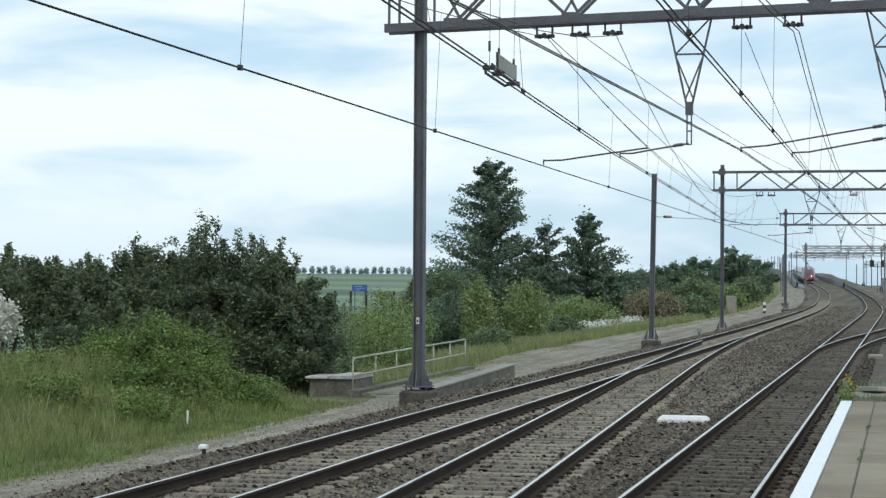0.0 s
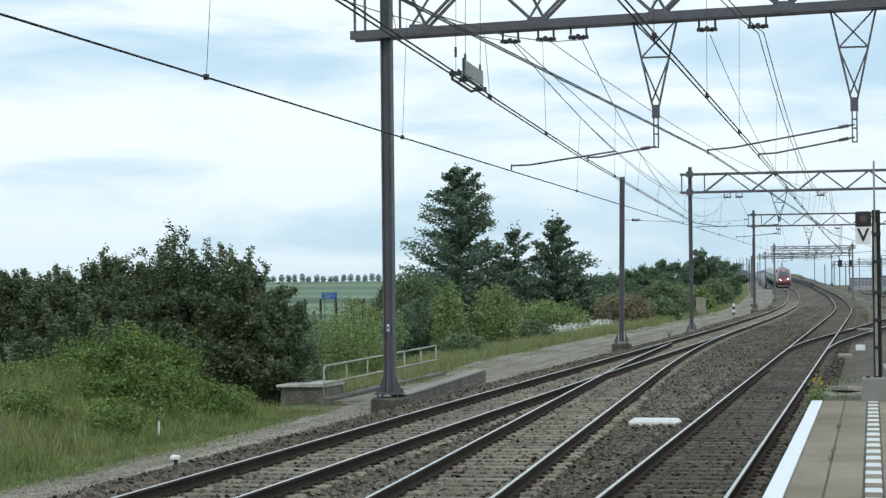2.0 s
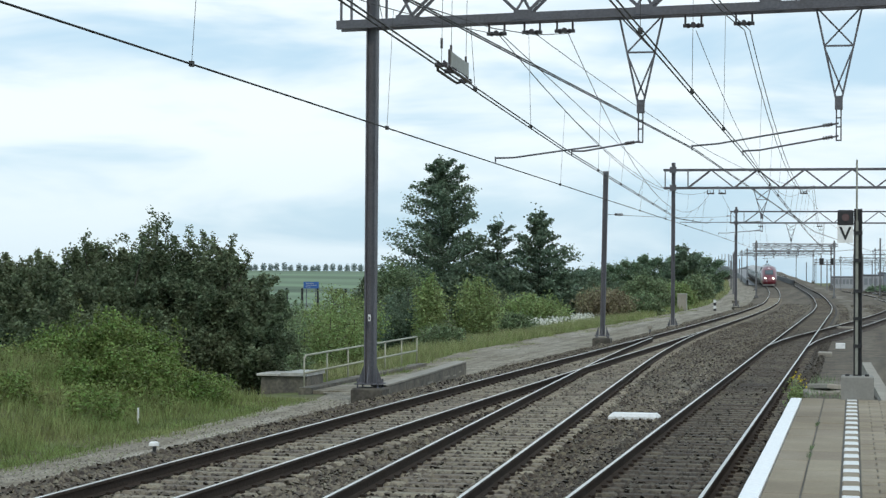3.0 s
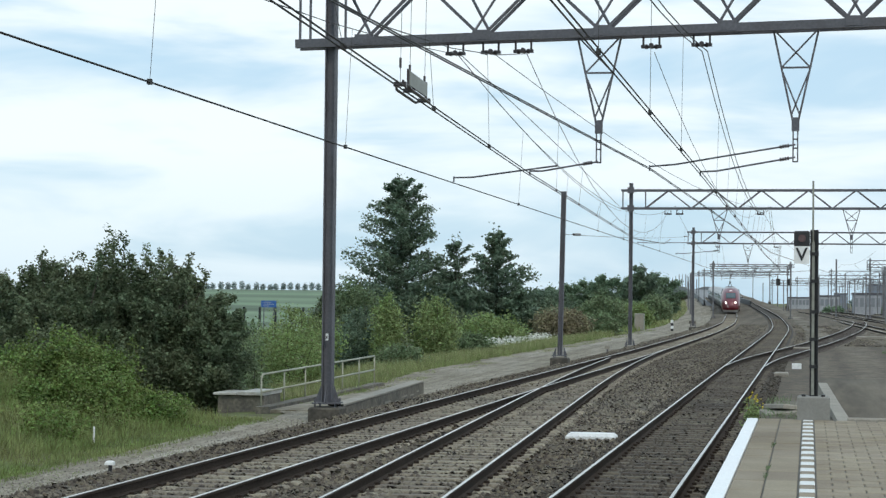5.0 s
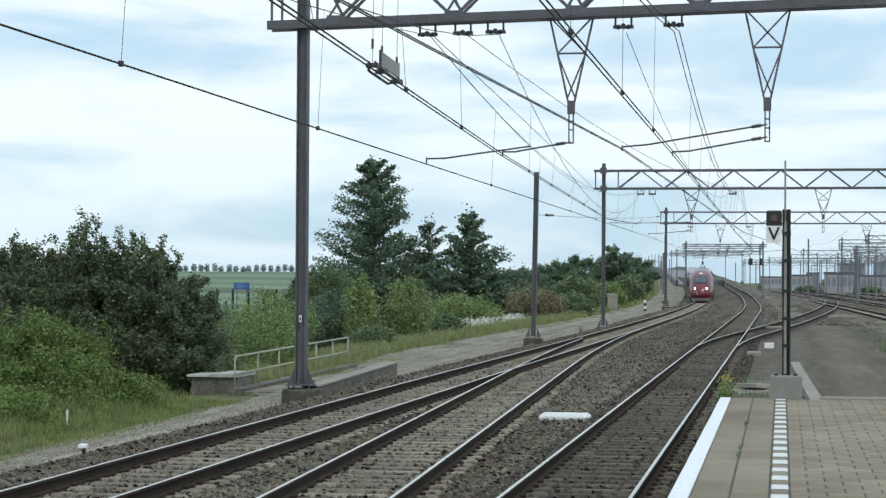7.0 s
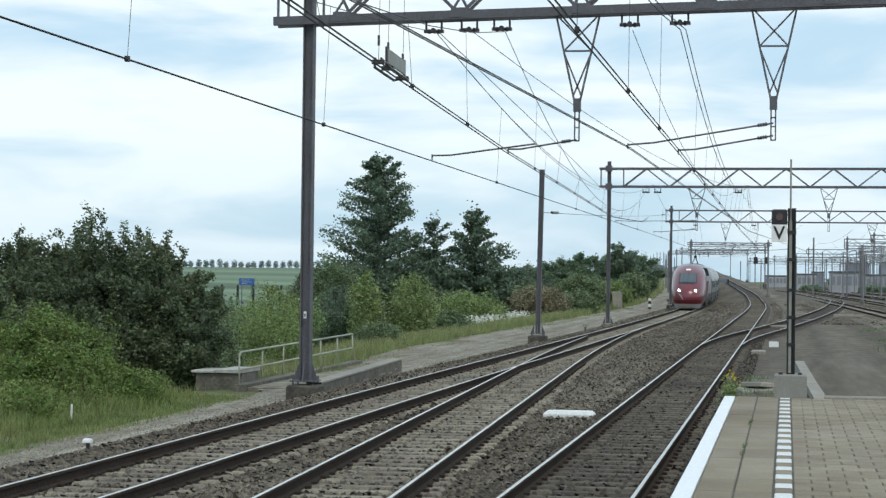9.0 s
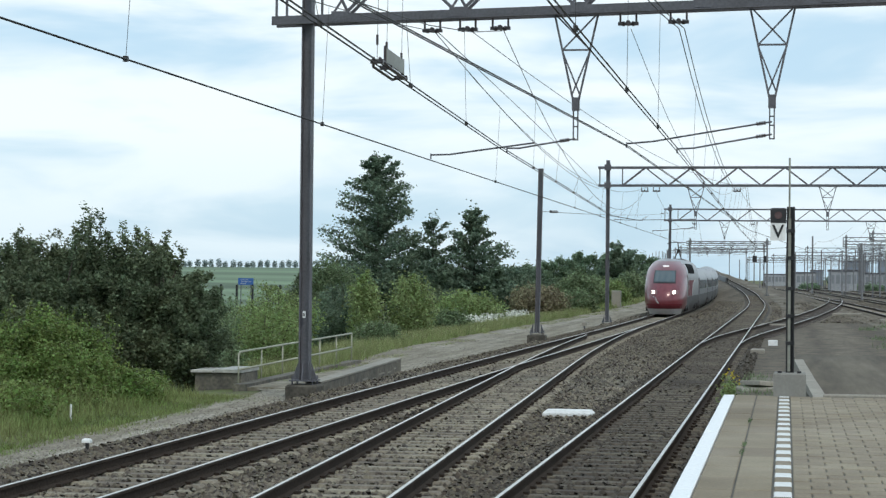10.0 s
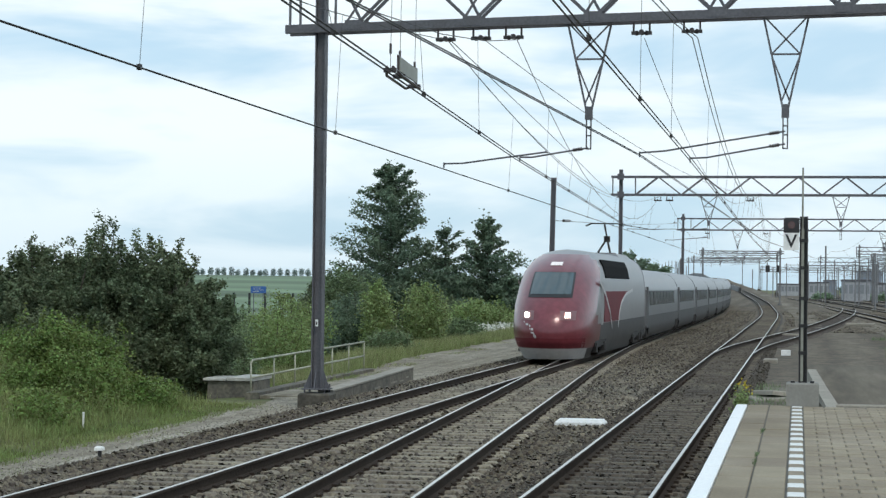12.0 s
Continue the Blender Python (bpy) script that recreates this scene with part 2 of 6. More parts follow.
class Shape:
    """Vertices and faces that become one mesh."""

    def __init__(self):
        self.v, self.f = [], []

    def add(self, verts, faces):
        n = len(self.v)
        self.v += [tuple(p) for p in verts]
        self.f += [tuple(n + i for i in q) for q in faces]
        return self

    def box(self, lo, hi, m=None):
        (a, b, c), (d, e, f) = lo, hi
        pts = [Vector(p) for p in ((a, b, c), (d, b, c), (d, e, c), (a, e, c), (a, b, f), (d, b, f), (d, e, f), (a, e, f))]
        if m is not None:
            pts = [m @ p for p in pts]
        return self.add(pts, [(3, 2, 1, 0), (4, 5, 6, 7), (0, 1, 5, 4), (1, 2, 6, 5), (2, 3, 7, 6), (3, 0, 4, 7)])

    def chamfered(self, lo, hi, c, m=None):
        """A box whose top edges are chamfered by c."""
        (x0, y0, z0), (x1, y1, z1) = lo, hi
        pts = [(x0, y0, z0), (x1, y0, z0), (x1, y1, z0), (x0, y1, z0), (x0, y0, z1 - c), (x1, y0, z1 - c), (x1, y1, z1 - c), (x0, y1, z1 - c),
               (x0 + c, y0 + c, z1), (x1 - c, y0 + c, z1), (x1 - c, y1 - c, z1), (x0 + c, y1 - c, z1)]
        pts = [Vector(p) if m is None else m @ Vector(p) for p in pts]
        faces = [(3, 2, 1, 0), (8, 9, 10, 11)]
        for i in range(4):
            j = (i + 1) % 4
            faces += [(i, j, 4 + j, 4 + i), (4 + i, 4 + j, 8 + j, 8 + i)]
        return self.add(pts, faces)

    def bar(self, p, q, w, h=None):
        """A square bar from p to q."""
        p, q = Vector(p), Vector(q)
        h = w if h is None else h
        d = (q - p).normalized()
        side = d.cross(Vector((0, 0, 1)))
        side = Vector((1, 0, 0)) if side.length < 1e-3 else side.normalized()
        up = side.cross(d)
        ring = [side * (w / 2) * a + up * (h / 2) * b for a, b in ((-1, -1), (1, -1), (1, 1), (-1, 1))]
        return self.add([p + r for r in ring] + [q + r for r in ring], [(0, 1, 2, 3), (7, 6, 5, 4), (1, 0, 4, 5), (2, 1, 5, 6), (3, 2, 6, 7), (0, 3, 7, 4)])

    def tube(self, path, r, n=6, closed=True):
        """A round tube along the points of path; r: a radius or one for each point."""
        path = [Vector(p) for p in path]
        rs = r if isinstance(r, (list, tuple)) else [r] * len(path)
        verts, faces = [], []
        for i, p in enumerate(path):
            d = (path[min(i + 1, len(path) - 1)] - path[max(i - 1, 0)]).normalized()
            side = d.cross(Vector((0, 0, 1)))
            side = Vector((1, 0, 0)) if side.length < 1e-3 else side.normalized()
            up = side.cross(d)
            verts += [p + (side * math.cos(a) + up * math.sin(a)) * rs[i] for a in (2 * math.pi * k / n for k in range(n))]
        for i in range(len(path) - 1):
            for k in range(n):
                a, b = i * n + k, i * n + (k + 1) % n
                faces.append((a, b, b + n, a + n))
        if closed:
            faces += [tuple(range(n))[::-1], tuple(range((len(path) - 1) * n, len(path) * n))]
        return self.add(verts, faces)

    def sweep(self, path, profile, closed=False):
        """A profile of (side, up) pairs carried along a path that runs about level."""
        path = [Vector(p) for p in path]
        n = len(profile)
        verts, faces = [], []
        for i, p in enumerate(path):
            d = (path[min(i + 1, len(path) - 1)] - path[max(i - 1, 0)])
            side = Vector((d.y, -d.x, 0)).normalized()
            verts += [p + side * a + Vector((0, 0, b)) for a, b in profile]
        m = n if closed else n - 1
        for i in range(len(path) - 1):
            for k in range(m):
                a, b = i * n + k, i * n + (k + 1) % n
                faces.append((a, a + n, b + n, b))
        return self.add(verts, faces)

    def mesh(self, name, mats, smooth=False):
        me = bpy.data.meshes.new(name)
        me.from_pydata(self.v, [], self.f)
        for m in mats if isinstance(mats, (list, tuple)) else [mats]:
            me.materials.append(m)
        if smooth:
            me.polygons.foreach_set("use_smooth", [True] * len(me.polygons))
        me.update()
        return me


def part(name, shape, mat, parent=None, label="", smooth=False, weld=False):
    """Links a shape, or a ready mesh, as one object under a thing or a part."""
    ob = new(name, shape.mesh(name, mat, smooth) if isinstance(shape, Shape) else shape)
    if weld:
        bm = bmesh.new()
        bm.from_mesh(ob.data)
        bmesh.ops.remove_doubles(bm, verts=bm.verts, dist=0.002)
        bm.to_mesh(ob.data)
        bm.free()
    if parent is not None:
        ob.parent = parent
    return tagged(ob, label)


def thing(name, label, category, group="", kind="", at=None):
    ob = new(name)
    ob.empty_display_size = 0.2
    if at is not None:
        ob.matrix_basis = at
    return tagged(ob, label, category, group, kind)


def quick_mesh(name, verts, tris, mat):
    """A mesh from arrays of points and of triangles."""
    me = bpy.data.meshes.new(name)
    me.vertices.add(len(verts)), me.loops.add(tris.size), me.polygons.add(len(tris))
    me.vertices.foreach_set("co", np.ascontiguousarray(verts, dtype=np.float32).ravel())
    me.loops.foreach_set("vertex_index", np.ascontiguousarray(tris, dtype=np.int32).ravel())
    me.polygons.foreach_set("loop_start", np.arange(0, tris.size, tris.shape[1], dtype=np.int32))
    for m in mat if isinstance(mat, (list, tuple)) else [mat]:
        me.materials.append(m)
    me.update(calc_edges=True)
    return me


rng = np.random.default_rng(7)

# ---------------------------------------------------------------- alignments (x of a track's centre at y)


def ease(u):
    u = min(1.0, max(0.0, u))
    return u * u * (3 - 2 * u)


def track_one(y):
    u = max(0.0, min(y, 380.0) - 129)
    return -8.31 + 0.36 * ease((y - 35) / 75) - (0.01151 * u) ** 2 - 0.066 * max(0.0, y - 380)


def rise(y):
    """How far the two main tracks have climbed towards the viaduct."""
    u = y - 215
    return 0.0 if u < 0 else 0.000255 * u * u if u < 20 else 0.0102 * (u - 10)


def level(y):
    return 0.0


def track_two(y):
    if y < 9:
        return -4.5775
    if y < 55:
        return -5.10 - 0.0475 * (y - 20)
    u = min(y, 104.0) - 55
    return -6.7625 - 0.0475 * (u - u * u / 98) - 0.03 * ease((y - 60) / 44)


def track_three(y):
    u = max(0.0, y - 150)
    return -2.48 - (0.00017 * u * u if u < 150 else 3.825 + 0.051 * (u - 150))


def track_four(y):
    return 11.8 - 0.0295 * y - (0.006 * max(0.0, y - 300)) ** 2


def branch(y):
    u = max(0.0, y - 72)
    q = u * u / 40 if u < 20 else u - 10
    return -2.48 + 0.085 * q - 0.0002 * q * q


def shoulder(x, y):
    """The height of the embankment under the climbing tracks."""
    r = rise(y)
    return r * (1 - ease((x - track_three(y) - 3) / 9)) * (1 - ease((track_one(y) - 5.5 - x) / 6)) if r else 0.0


def line(f, y0, y1, up=level, dx=0.0):
    n = max(2, int((y1 - y0) / 4) + 1)
    out = []
    for i in range(n + 1):
        y = y0 + (y1 - y0) * i / n
        slope = (f(y + 0.5) - f(y - 0.5))
        out.append((f(y) + dx, y - dx * slope, up(y)))
    return out


# ---------------------------------------------------------------- ground
def ground_height(x, y):
    z = -0.47 + 0.9 * shoulder(x, y) * (1 - ease((y - 320) / 70))
    left = -12.6 - 3.0 * ease((y - 45) / 45) - x
    if left > 0:
        near = 1 - ease((y - 42) / 8)
        z += 0.7 * near * ease((left - 0.4) / 5) - 1.1 * (1 - near) * ease(left / 10) - 1.2 * ease((left - 14) / 20)
        z += 8.4 * ease((math.hypot(x, y) - 350) / 700) * ease((-x - 60) / 120)
        z += 0.12 * noise.noise((x * 0.35, y * 0.35, 0.0)) * ease(left)
    return z


def spaced(lo, hi, first, growth):
    out, step, p = [0.0], first, 0.0
    while p < hi:
        p += step
        step *= growth
        out.append(p)
    step, p = first, 0.0
    while p > lo:
        p -= step
        step *= growth
        out.insert(0, p)
    return out


xs, ys = [x - 14 for x in spaced(-2400, 2400, 0.8, 1.075)], [y + 40 for y in spaced(-500, 3500, 1.5, 1.05)]
land = Shape()
land.v = [(x, y, ground_height(x, y)) for y in ys for x in xs]
w = len(xs)
land.f = [(j * w + i, j * w + i + 1, (j + 1) * w + i + 1, (j + 1) * w + i) for j in range(len(ys) - 1) for i in range(w - 1)]
ground = part("ground", land, [SOIL, FIELD], smooth=True)
for poly in ground.data.polygons:
    c = poly.center
    if c.x < -48 - 0.02 * c.y:
        poly.material_index = 1
tagged(ground, "rough green verge beside the railway running into mown fields", "ground", kind="structure")


def strip(name, left, right, y0, y1, z, mat, label, step=1.5, cols=6, bumpy=0.02):
    s = Shape()
    n = int((y1 - y0) / step) + 1
    for j in range(n + 1):
        y = y0 + (y1 - y0) * j / n
        a, b = left(y), right(y)
        for i in range(cols + 1):
            x = a + (b - a) * i / cols
            s.v.append((x, y, (z(x, y) if callable(z) else z) + bumpy * noise.noise((x * 0.9, y * 0.6, 3.0))))
    k = cols + 1
    s.f = [(j * k + i, j * k + i + 1, (j + 1) * k + i + 1, (j + 1) * k + i) for j in range(n) for i in range(cols)]
    return tagged(part(name, s, mat, smooth=True), label, name.replace("_", " "), kind="structure")


def path_left(y):
    return -12.35 - 2.75 * ease((y - 36) / 45) + 0.3 * noise.noise((y * 0.25, 0, 0)) + 0.3 * noise.noise((y * 0.8, 5.0, 0)) + track_one(y) + 8.0 - 0.3 * ease((y - 60) / 40)


strip("gravel_path", path_left, lambda y: track_one(y) - 2.2, -30, 560, lambda x, y: -0.43 + shoulder(x, y), GRAVEL, "pale grey gravel service path beside the tracks", 0.6, 10, 0.008)


def bed_z(x, y):
    left = x - (track_one(y) - 2.95)
    return -0.46 + 0.24 * ease(left / 0.75) + shoulder(x, y)


strip("ballast_bed", lambda y: track_one(y) - 2.95, lambda y: -0.95 if y < 29.6 else 9.0 + 0.09 * (y - 30), -40, 900, bed_z, BALLAST, "grey brown crushed stone ballast bed under the tracks", 1.0, 40, 0.02)
strip("yard_ground", lambda y: 8.6 + 0.09 * (y - 30), lambda y: 120.0, 29.7, 900, -0.30, BALLAST, "grey brown gravel of the wide railway yard", 8, 12, 0.0)



def slope_z(x, y):
    """The grassed flank that falls from the path to the low ground."""
    top = path_left(y) + 0.3
    return -2.0 + (1.55 + shoulder(top, y)) * ease((x - top + 7.5) / 7.5)


strip("embankment_slope", lambda y: path_left(y) - 7.2, lambda y: path_left(y) + 0.3, 225, 560, slope_z, SOIL, "grassy flank of the climbing railway embankment", 2.0, 8, 0.05)

# ---------------------------------------------------------------- tracks
RAIL_HEAD = [(-0.024, -0.004), (-0.018, 0.0), (0.018, 0.0), (0.024, -0.004)]
RAIL_BODY = [(-0.024, -0.004), (-0.036, -0.014), (-0.036, -0.04), (-0.01, -0.055), (-0.01, -0.14), (-0.07, -0.158), (-0.07, -0.17), (0.07, -0.17), (0.07, -0.158), (0.01, -0.14), (0.01, -0.055), (0.036, -0.04), (0.036, -0.014), (0.024, -0.004)]


def sleeper_mesh(name, mat, length=2.08):
    s = Shape()
    h = length / 2
    for a, b, top in ((-h, -0.42, -0.172), (-0.42, 0.42, -0.178), (0.42, h, -0.172)):
        s.chamfered((a, -0.135, -0.36), (b, 0.135, top), 0.035)
    return s.mesh(name, mat)


def clip_shape():
    s = Shape()
    for x in (-0.75, 0.75):
        for d in (-0.1, 0.1):
            s.box((x + d - 0.035, -0.05, -0.175), (x + d + 0.035, 0.05, -0.135))
    return s


CONCRETE_SLEEPER, WOODEN_SLEEPER = sleeper_mesh("sleeper", SLEEPER), sleeper_mesh("wooden_sleeper", SLEEPER_DARK, 2.3)
STAINED_SLEEPER = sleeper_mesh("stained_sleeper", SLEEPER_STAINED)
CLIPS = clip_shape().mesh("rail_clip", RAIL_RUST)


def track(name, f, y0, y1, label, sleeper=CONCRETE_SLEEPER, pieces=200, start=-11.0, up=level, rails=((-0.75, None, None), (0.75, None, None))):
    t = thing(name, label, "railway track", kind="structure")
    for dx, a, b in rails:
        p = line(f, y0 if a is None else a, y1 if b is None else b, up, dx)
        part("rail", Shape().sweep(p, RAIL_BODY), RAIL_RUST, t, "rust brown rail")
        part("rail_head", Shape().sweep(p, RAIL_HEAD), RAIL_TOP, t, "bright worn running surface of the rail")
    y, count = start, 0
    rest = Shape()
    while y < min(y1, 260):
        slope = math.degrees(math.atan(f(y + 0.5) - f(y - 0.5)))
        m = pose(f(y) + random.uniform(-0.02, 0.02), y, up(y) + random.uniform(-0.008, 0.004), 0, 0, -slope + random.uniform(-0.5, 0.5))
        if count < pieces:
            ob = part("sleeper", sleeper, None, t)
            ob.matrix_basis = m
            if y < 60:
                part("rail_clip", CLIPS, None, ob)
        else:
            rest.chamfered((-1.03, -0.135, -0.36), (1.03, 0.135, -0.175), 0.02, m)
        count += 1
        y += 0.6
    if rest.v:
        tagged(part("far_sleepers", rest, sleeper.materials[0], t), kind="stuff")
    return t


track("track_1", track_one, -30, 620, "straight railway track with concrete sleepers climbing away in a long curve", up=rise)
track("track_2", track_two, -30, 104, "railway track with concrete sleepers merging into the next one", rails=((-0.75, None, 84.0), (0.75, None, None)))
track("track_3", track_three, -30, 700, "oil darkened railway track along the platform edge", STAINED_SLEEPER, up=rise)
track("track_4", track_four, 100, 480, "far railway track crossing the yard", pieces=60, start=100)
track("track_5", branch, 76, 262, "turnout track branching off across the yard", WOODEN_SLEEPER, pieces=150, start=89.8)
strip("sandy_strip", lambda y: track_four(y) - 3.4, lambda y: track_four(y) - 1.5, 105, 330, -0.2, SAND, "pale sandy strip beside the yard track", 3, 3, 0.05)
strip("sandy_path", lambda y: track_three(y) + 2.2, lambda y: track_three(y) + 4.0 + 1.2 * noise.noise((y * 0.06, 0, 0)), 118, 420, lambda x, y: -0.19 + shoulder(x, y), SAND, "pale sandy strip between the curving tracks", 3, 3, 0.05)
track("track_7", lambda y: track_four(y) + 10.0, 150, 520, "outer yard track with rusty rails", pieces=10, start=150)
track("track_8", lambda y: track_four(y) + 16.0, 190, 540, "outer yard track with rusty rails", pieces=10, start=190)
track("track_6", lambda y: track_four(y) + 5.0, 120, 480, "outer yard track with rusty rails", pieces=30, start=120)

# ---------------------------------------------------------------- platform
PLAT_Z, PLAT_END = 0.80, 29.0
# ---------------------------------------------------------------- overhead line


def i_section(s, x, y, z0, z1, w=0.3, t=0.03, tilt=0.0):
    """An upright wide-flange post; its web lies across the track."""
    m = pose(x, y, z0, 0, tilt, 0)
    a, b, h = w / 2, t / 2, z1 - z0
    ring = [(-a, -a), (-a + t, -a), (-a + t, -b), (a - t, -b), (a - t, -a), (a, -a), (a, a), (a - t, a), (a - t, b), (-a + t, b), (-a + t, a), (-a, a)]
    n = len(ring)
    s.add([m @ Vector((p, q, z)) for z in (0, h) for p, q in ring],
          [(i, (i + 1) % n, n + (i + 1) % n, n + i) for i in range(n)] + [tuple(range(n))[::-1], tuple(range(n, 2 * n))])


def mast_foot(parent, x, y, top, w=0.9, base=-0.55):
    part("foundation", Shape().chamfered((x - w / 2, y - w / 2, base), (x + w / 2, y + w / 2, top), 0.04), FOUNDATION, parent, "dark weathered concrete foundation block")
    s = Shape()
    s.box((x - 0.3, y - 0.3, top + 0.08), (x + 0.3, y + 0.3, top + 0.11))
    for a, b in ((-1, 0), (1, 0), (0, -1), (0, 1)):
        px, py = x + 0.16 * a, y + 0.16 * b
        s.add([(px + 0.012 * b, py + 0.012 * a, top + 0.11), (px + 0.14 * a + 0.012 * b, py + 0.14 * b + 0.012 * a, top + 0.11), (px + 0.012 * b, py + 0.012 * a, top + 0.5),
               (px - 0.012 * b, py - 0.012 * a, top + 0.11), (px + 0.14 * a - 0.012 * b, py + 0.14 * b - 0.012 * a, top + 0.11), (px - 0.012 * b, py - 0.012 * a, top + 0.5)],
              [(0, 1, 2), (5, 4, 3), (0, 3, 4, 1), (1, 4, 5, 2), (2, 5, 3, 0)])
    part("base_plate", s, STEEL, parent)
    for a in (-0.24, 0.24):
        for b in (-0.24, 0.24):
            part("anchor_bolt", Shape().tube([(x + a, y + b, top - 0.02), (x + a, y + b, top + 0.2)], 0.022, 6), STEEL, parent)


def v_hanger(parent, x, y, z0, tip, low, half=0.5):
    """A lattice bracket that hangs from the beam and narrows to a post."""
    mid = z0 - (z0 - tip) * 0.42
    at = lambda z: 0.06 + (half - 0.06) * (z - tip) / (z0 - tip)
    bracket = part("hanging_bracket", Shape().box((x - 0.085, y - 0.05, tip - 0.22), (x + 0.085, y + 0.05, tip + 0.08)), STEEL, parent, "lattice bracket hanging from the beam")
    z1, z2 = tip + (mid - tip) * 0.12, mid - 0.06
    bars = [((e * half, z0), (e * 0.06, tip), 0.045) for e in (-1, 1)] + [((-at(mid), mid), (at(mid), mid), 0.04)]
    bars += [((-at(z0), z0), (at(mid), mid), 0.035), ((at(z0), z0), (-at(mid), mid), 0.035), ((-at(z2), z2), (at(z1), z1), 0.035), ((at(z2), z2), (-at(z1), z1), 0.035)]
    bars += [((e * 0.05, tip - 0.2), (e * 0.05, low), 0.03) for e in (-1, 1)] + [((-0.06, z), (0.06, z), 0.03) for z in (low, low + 0.3, low + 0.5)]
    for (a, za), (b, zb), w in bars:
        part("bracket_bar", Shape().bar((x + a, y, za), (x + b, y, zb), w), STEEL, bracket)
    return bracket


def arm(parent, p, q, bend=0.12, insulator=True):
    """A registration arm from the post p to the wire at q, with its insulator near the post."""
    p, q = Vector(p), Vector(q)
    d = q - p
    s = Shape().tube([p, p + d * 0.5 + Vector((0, 0, -bend * 0.1)), p + d * 0.82 + Vector((0, 0, -bend * 0.2)), q + Vector((0, 0, 0.02))], 0.022, 6)
    s.bar(q + Vector((0, 0, 0.05)), q - Vector((0, 0, 0.08)), 0.03)
    a = part("registration_arm", s, STEEL, parent)
    if insulator:
        k = Shape()
        for i in range(4):
            c = p + d.normalized() * (0.14 + 0.055 * i)
            k.tube([c, c + d.normalized() * 0.04], 0.042, 8)
        part("insulator", k, INSUL, a, "dark ribbed insulator")


def insulator_pair(parent, x, y, z):
    s = Shape()
    for e in (-0.18, 0.18):
        s.bar((x + e, y, z), (x + e, y, z - 0.24), 0.045)
        s.box((x + e - 0.05, y - 0.05, z - 0.27), (x + e + 0.05, y + 0.05, z - 0.2))
    s.bar((x - 0.22, y, z - 0.24), (x + 0.22, y, z - 0.24), 0.06)
    for e in (-0.11, 0.11):
        s.tube([(x + e - 0.03, y, z - 0.235), (x + e + 0.03, y, z - 0.235)], 0.055, 8)
    s.tube([(x, y - 0.1, z - 0.22), (x, y + 0.1, z - 0.22)], 0.06, 8)
    part("suspension_insulator", s, INSUL, parent, "dark suspension insulator below the beam")


def portal(y, x0, x1, zb, zt, skew=0.0, posts=(), hangers=(), pairs=(), near=False, foot=0.0, cant=0.0, first=0.0, bay=1.15, steel=STEEL, label="grey steel lattice portal carrying the overhead wires"):
    """posts: x of each mast; the beam runs from x0 to x1, its y falling by skew and its height rising by cant for each metre."""
    p = thing("catenary_portal", label, "catenary portal", group="catenary portals")
    yy = lambda x: y - skew * (x - x0)
    up = lambda x: cant * (x - x0)
    for x in posts:
        s = Shape()
        i_section(s, x, yy(x), foot + 0.1, zt + (0.45 if not near else 1.2), 0.25 if near else 0.22 if steel == STEEL else 0.19)
        part("mast", s, steel, p, "grey steel wide-flange mast")
        mast_foot(p, x, yy(x), foot, 0.74)
    chord = 0.2 if near else 0.13
    for name, z, h in (("bottom_chord", zb, chord), ("top_chord", zt, 0.13)):
        for e in (-0.22, 0.22):
            part(name, Shape().bar((x0, yy(x0) + e, z), (x1, yy(x1) + e, z + up(x1)), 0.1, h), steel, p)
    a, low = x0 + first, True
    while a < x1 - 0.3:
        b = min(a + bay, x1)
        za, zc = (zb, zt) if low else (zt, zb)
        for e in (-0.2, 0.2):
            part("lattice_bar", Shape().bar((a, yy(a) + e, za + up(a)), (b, yy(b) + e, zc + up(b)), 0.065 if near else 0.075), steel, p)
        a, low = b, not low
    if near:
        for x in (x0 + 0.1, x0 + 0.35, x0 + 0.95, x0 + 1.2):
            part("lattice_bar", Shape().bar((x, yy(x) - 0.2, zb), (x, yy(x) - 0.2, zt), 0.05), steel, p)
        for i in range(8):
            x = x0 + first + i * 2 * bay
            part("cross_tie", Shape().bar((x - 0.25, yy(x) - 0.2, zb + up(x)), (x + 0.5, yy(x) + 0.2, zt + up(x)), 0.05).bar((x + 0.25, yy(x) - 0.2, zb + up(x)), (x - 0.5, yy(x) + 0.2, zt + up(x)), 0.05), steel, p)
            part("gusset_plate", Shape().box((x - 0.2, yy(x) - 0.285, zb + up(x) - 0.06), (x + 0.2, yy(x) - 0.272, zb + up(x) + 0.16)), steel, p)
    else:
        for x in (x0 + 0.08, x0 + first):
            part("lattice_bar", Shape().bar((x, yy(x), zb), (x, yy(x), zt), 0.07), steel, p)
        for x in posts:
            for z in (zb, zt):
                part("gusset_plate", Shape().box((x - 0.2, yy(x) - 0.30, z - 0.18), (x + 0.2, yy(x) - 0.275, z + 0.18)), steel, p)
    for x, tip, low in hangers:
        v_hanger(p, x, yy(x), zb - 0.05 + up(x), tip, low)
    for x in pairs:
        insulator_pair(p, x, yy(x), zb - 0.1 + up(x))
    return p


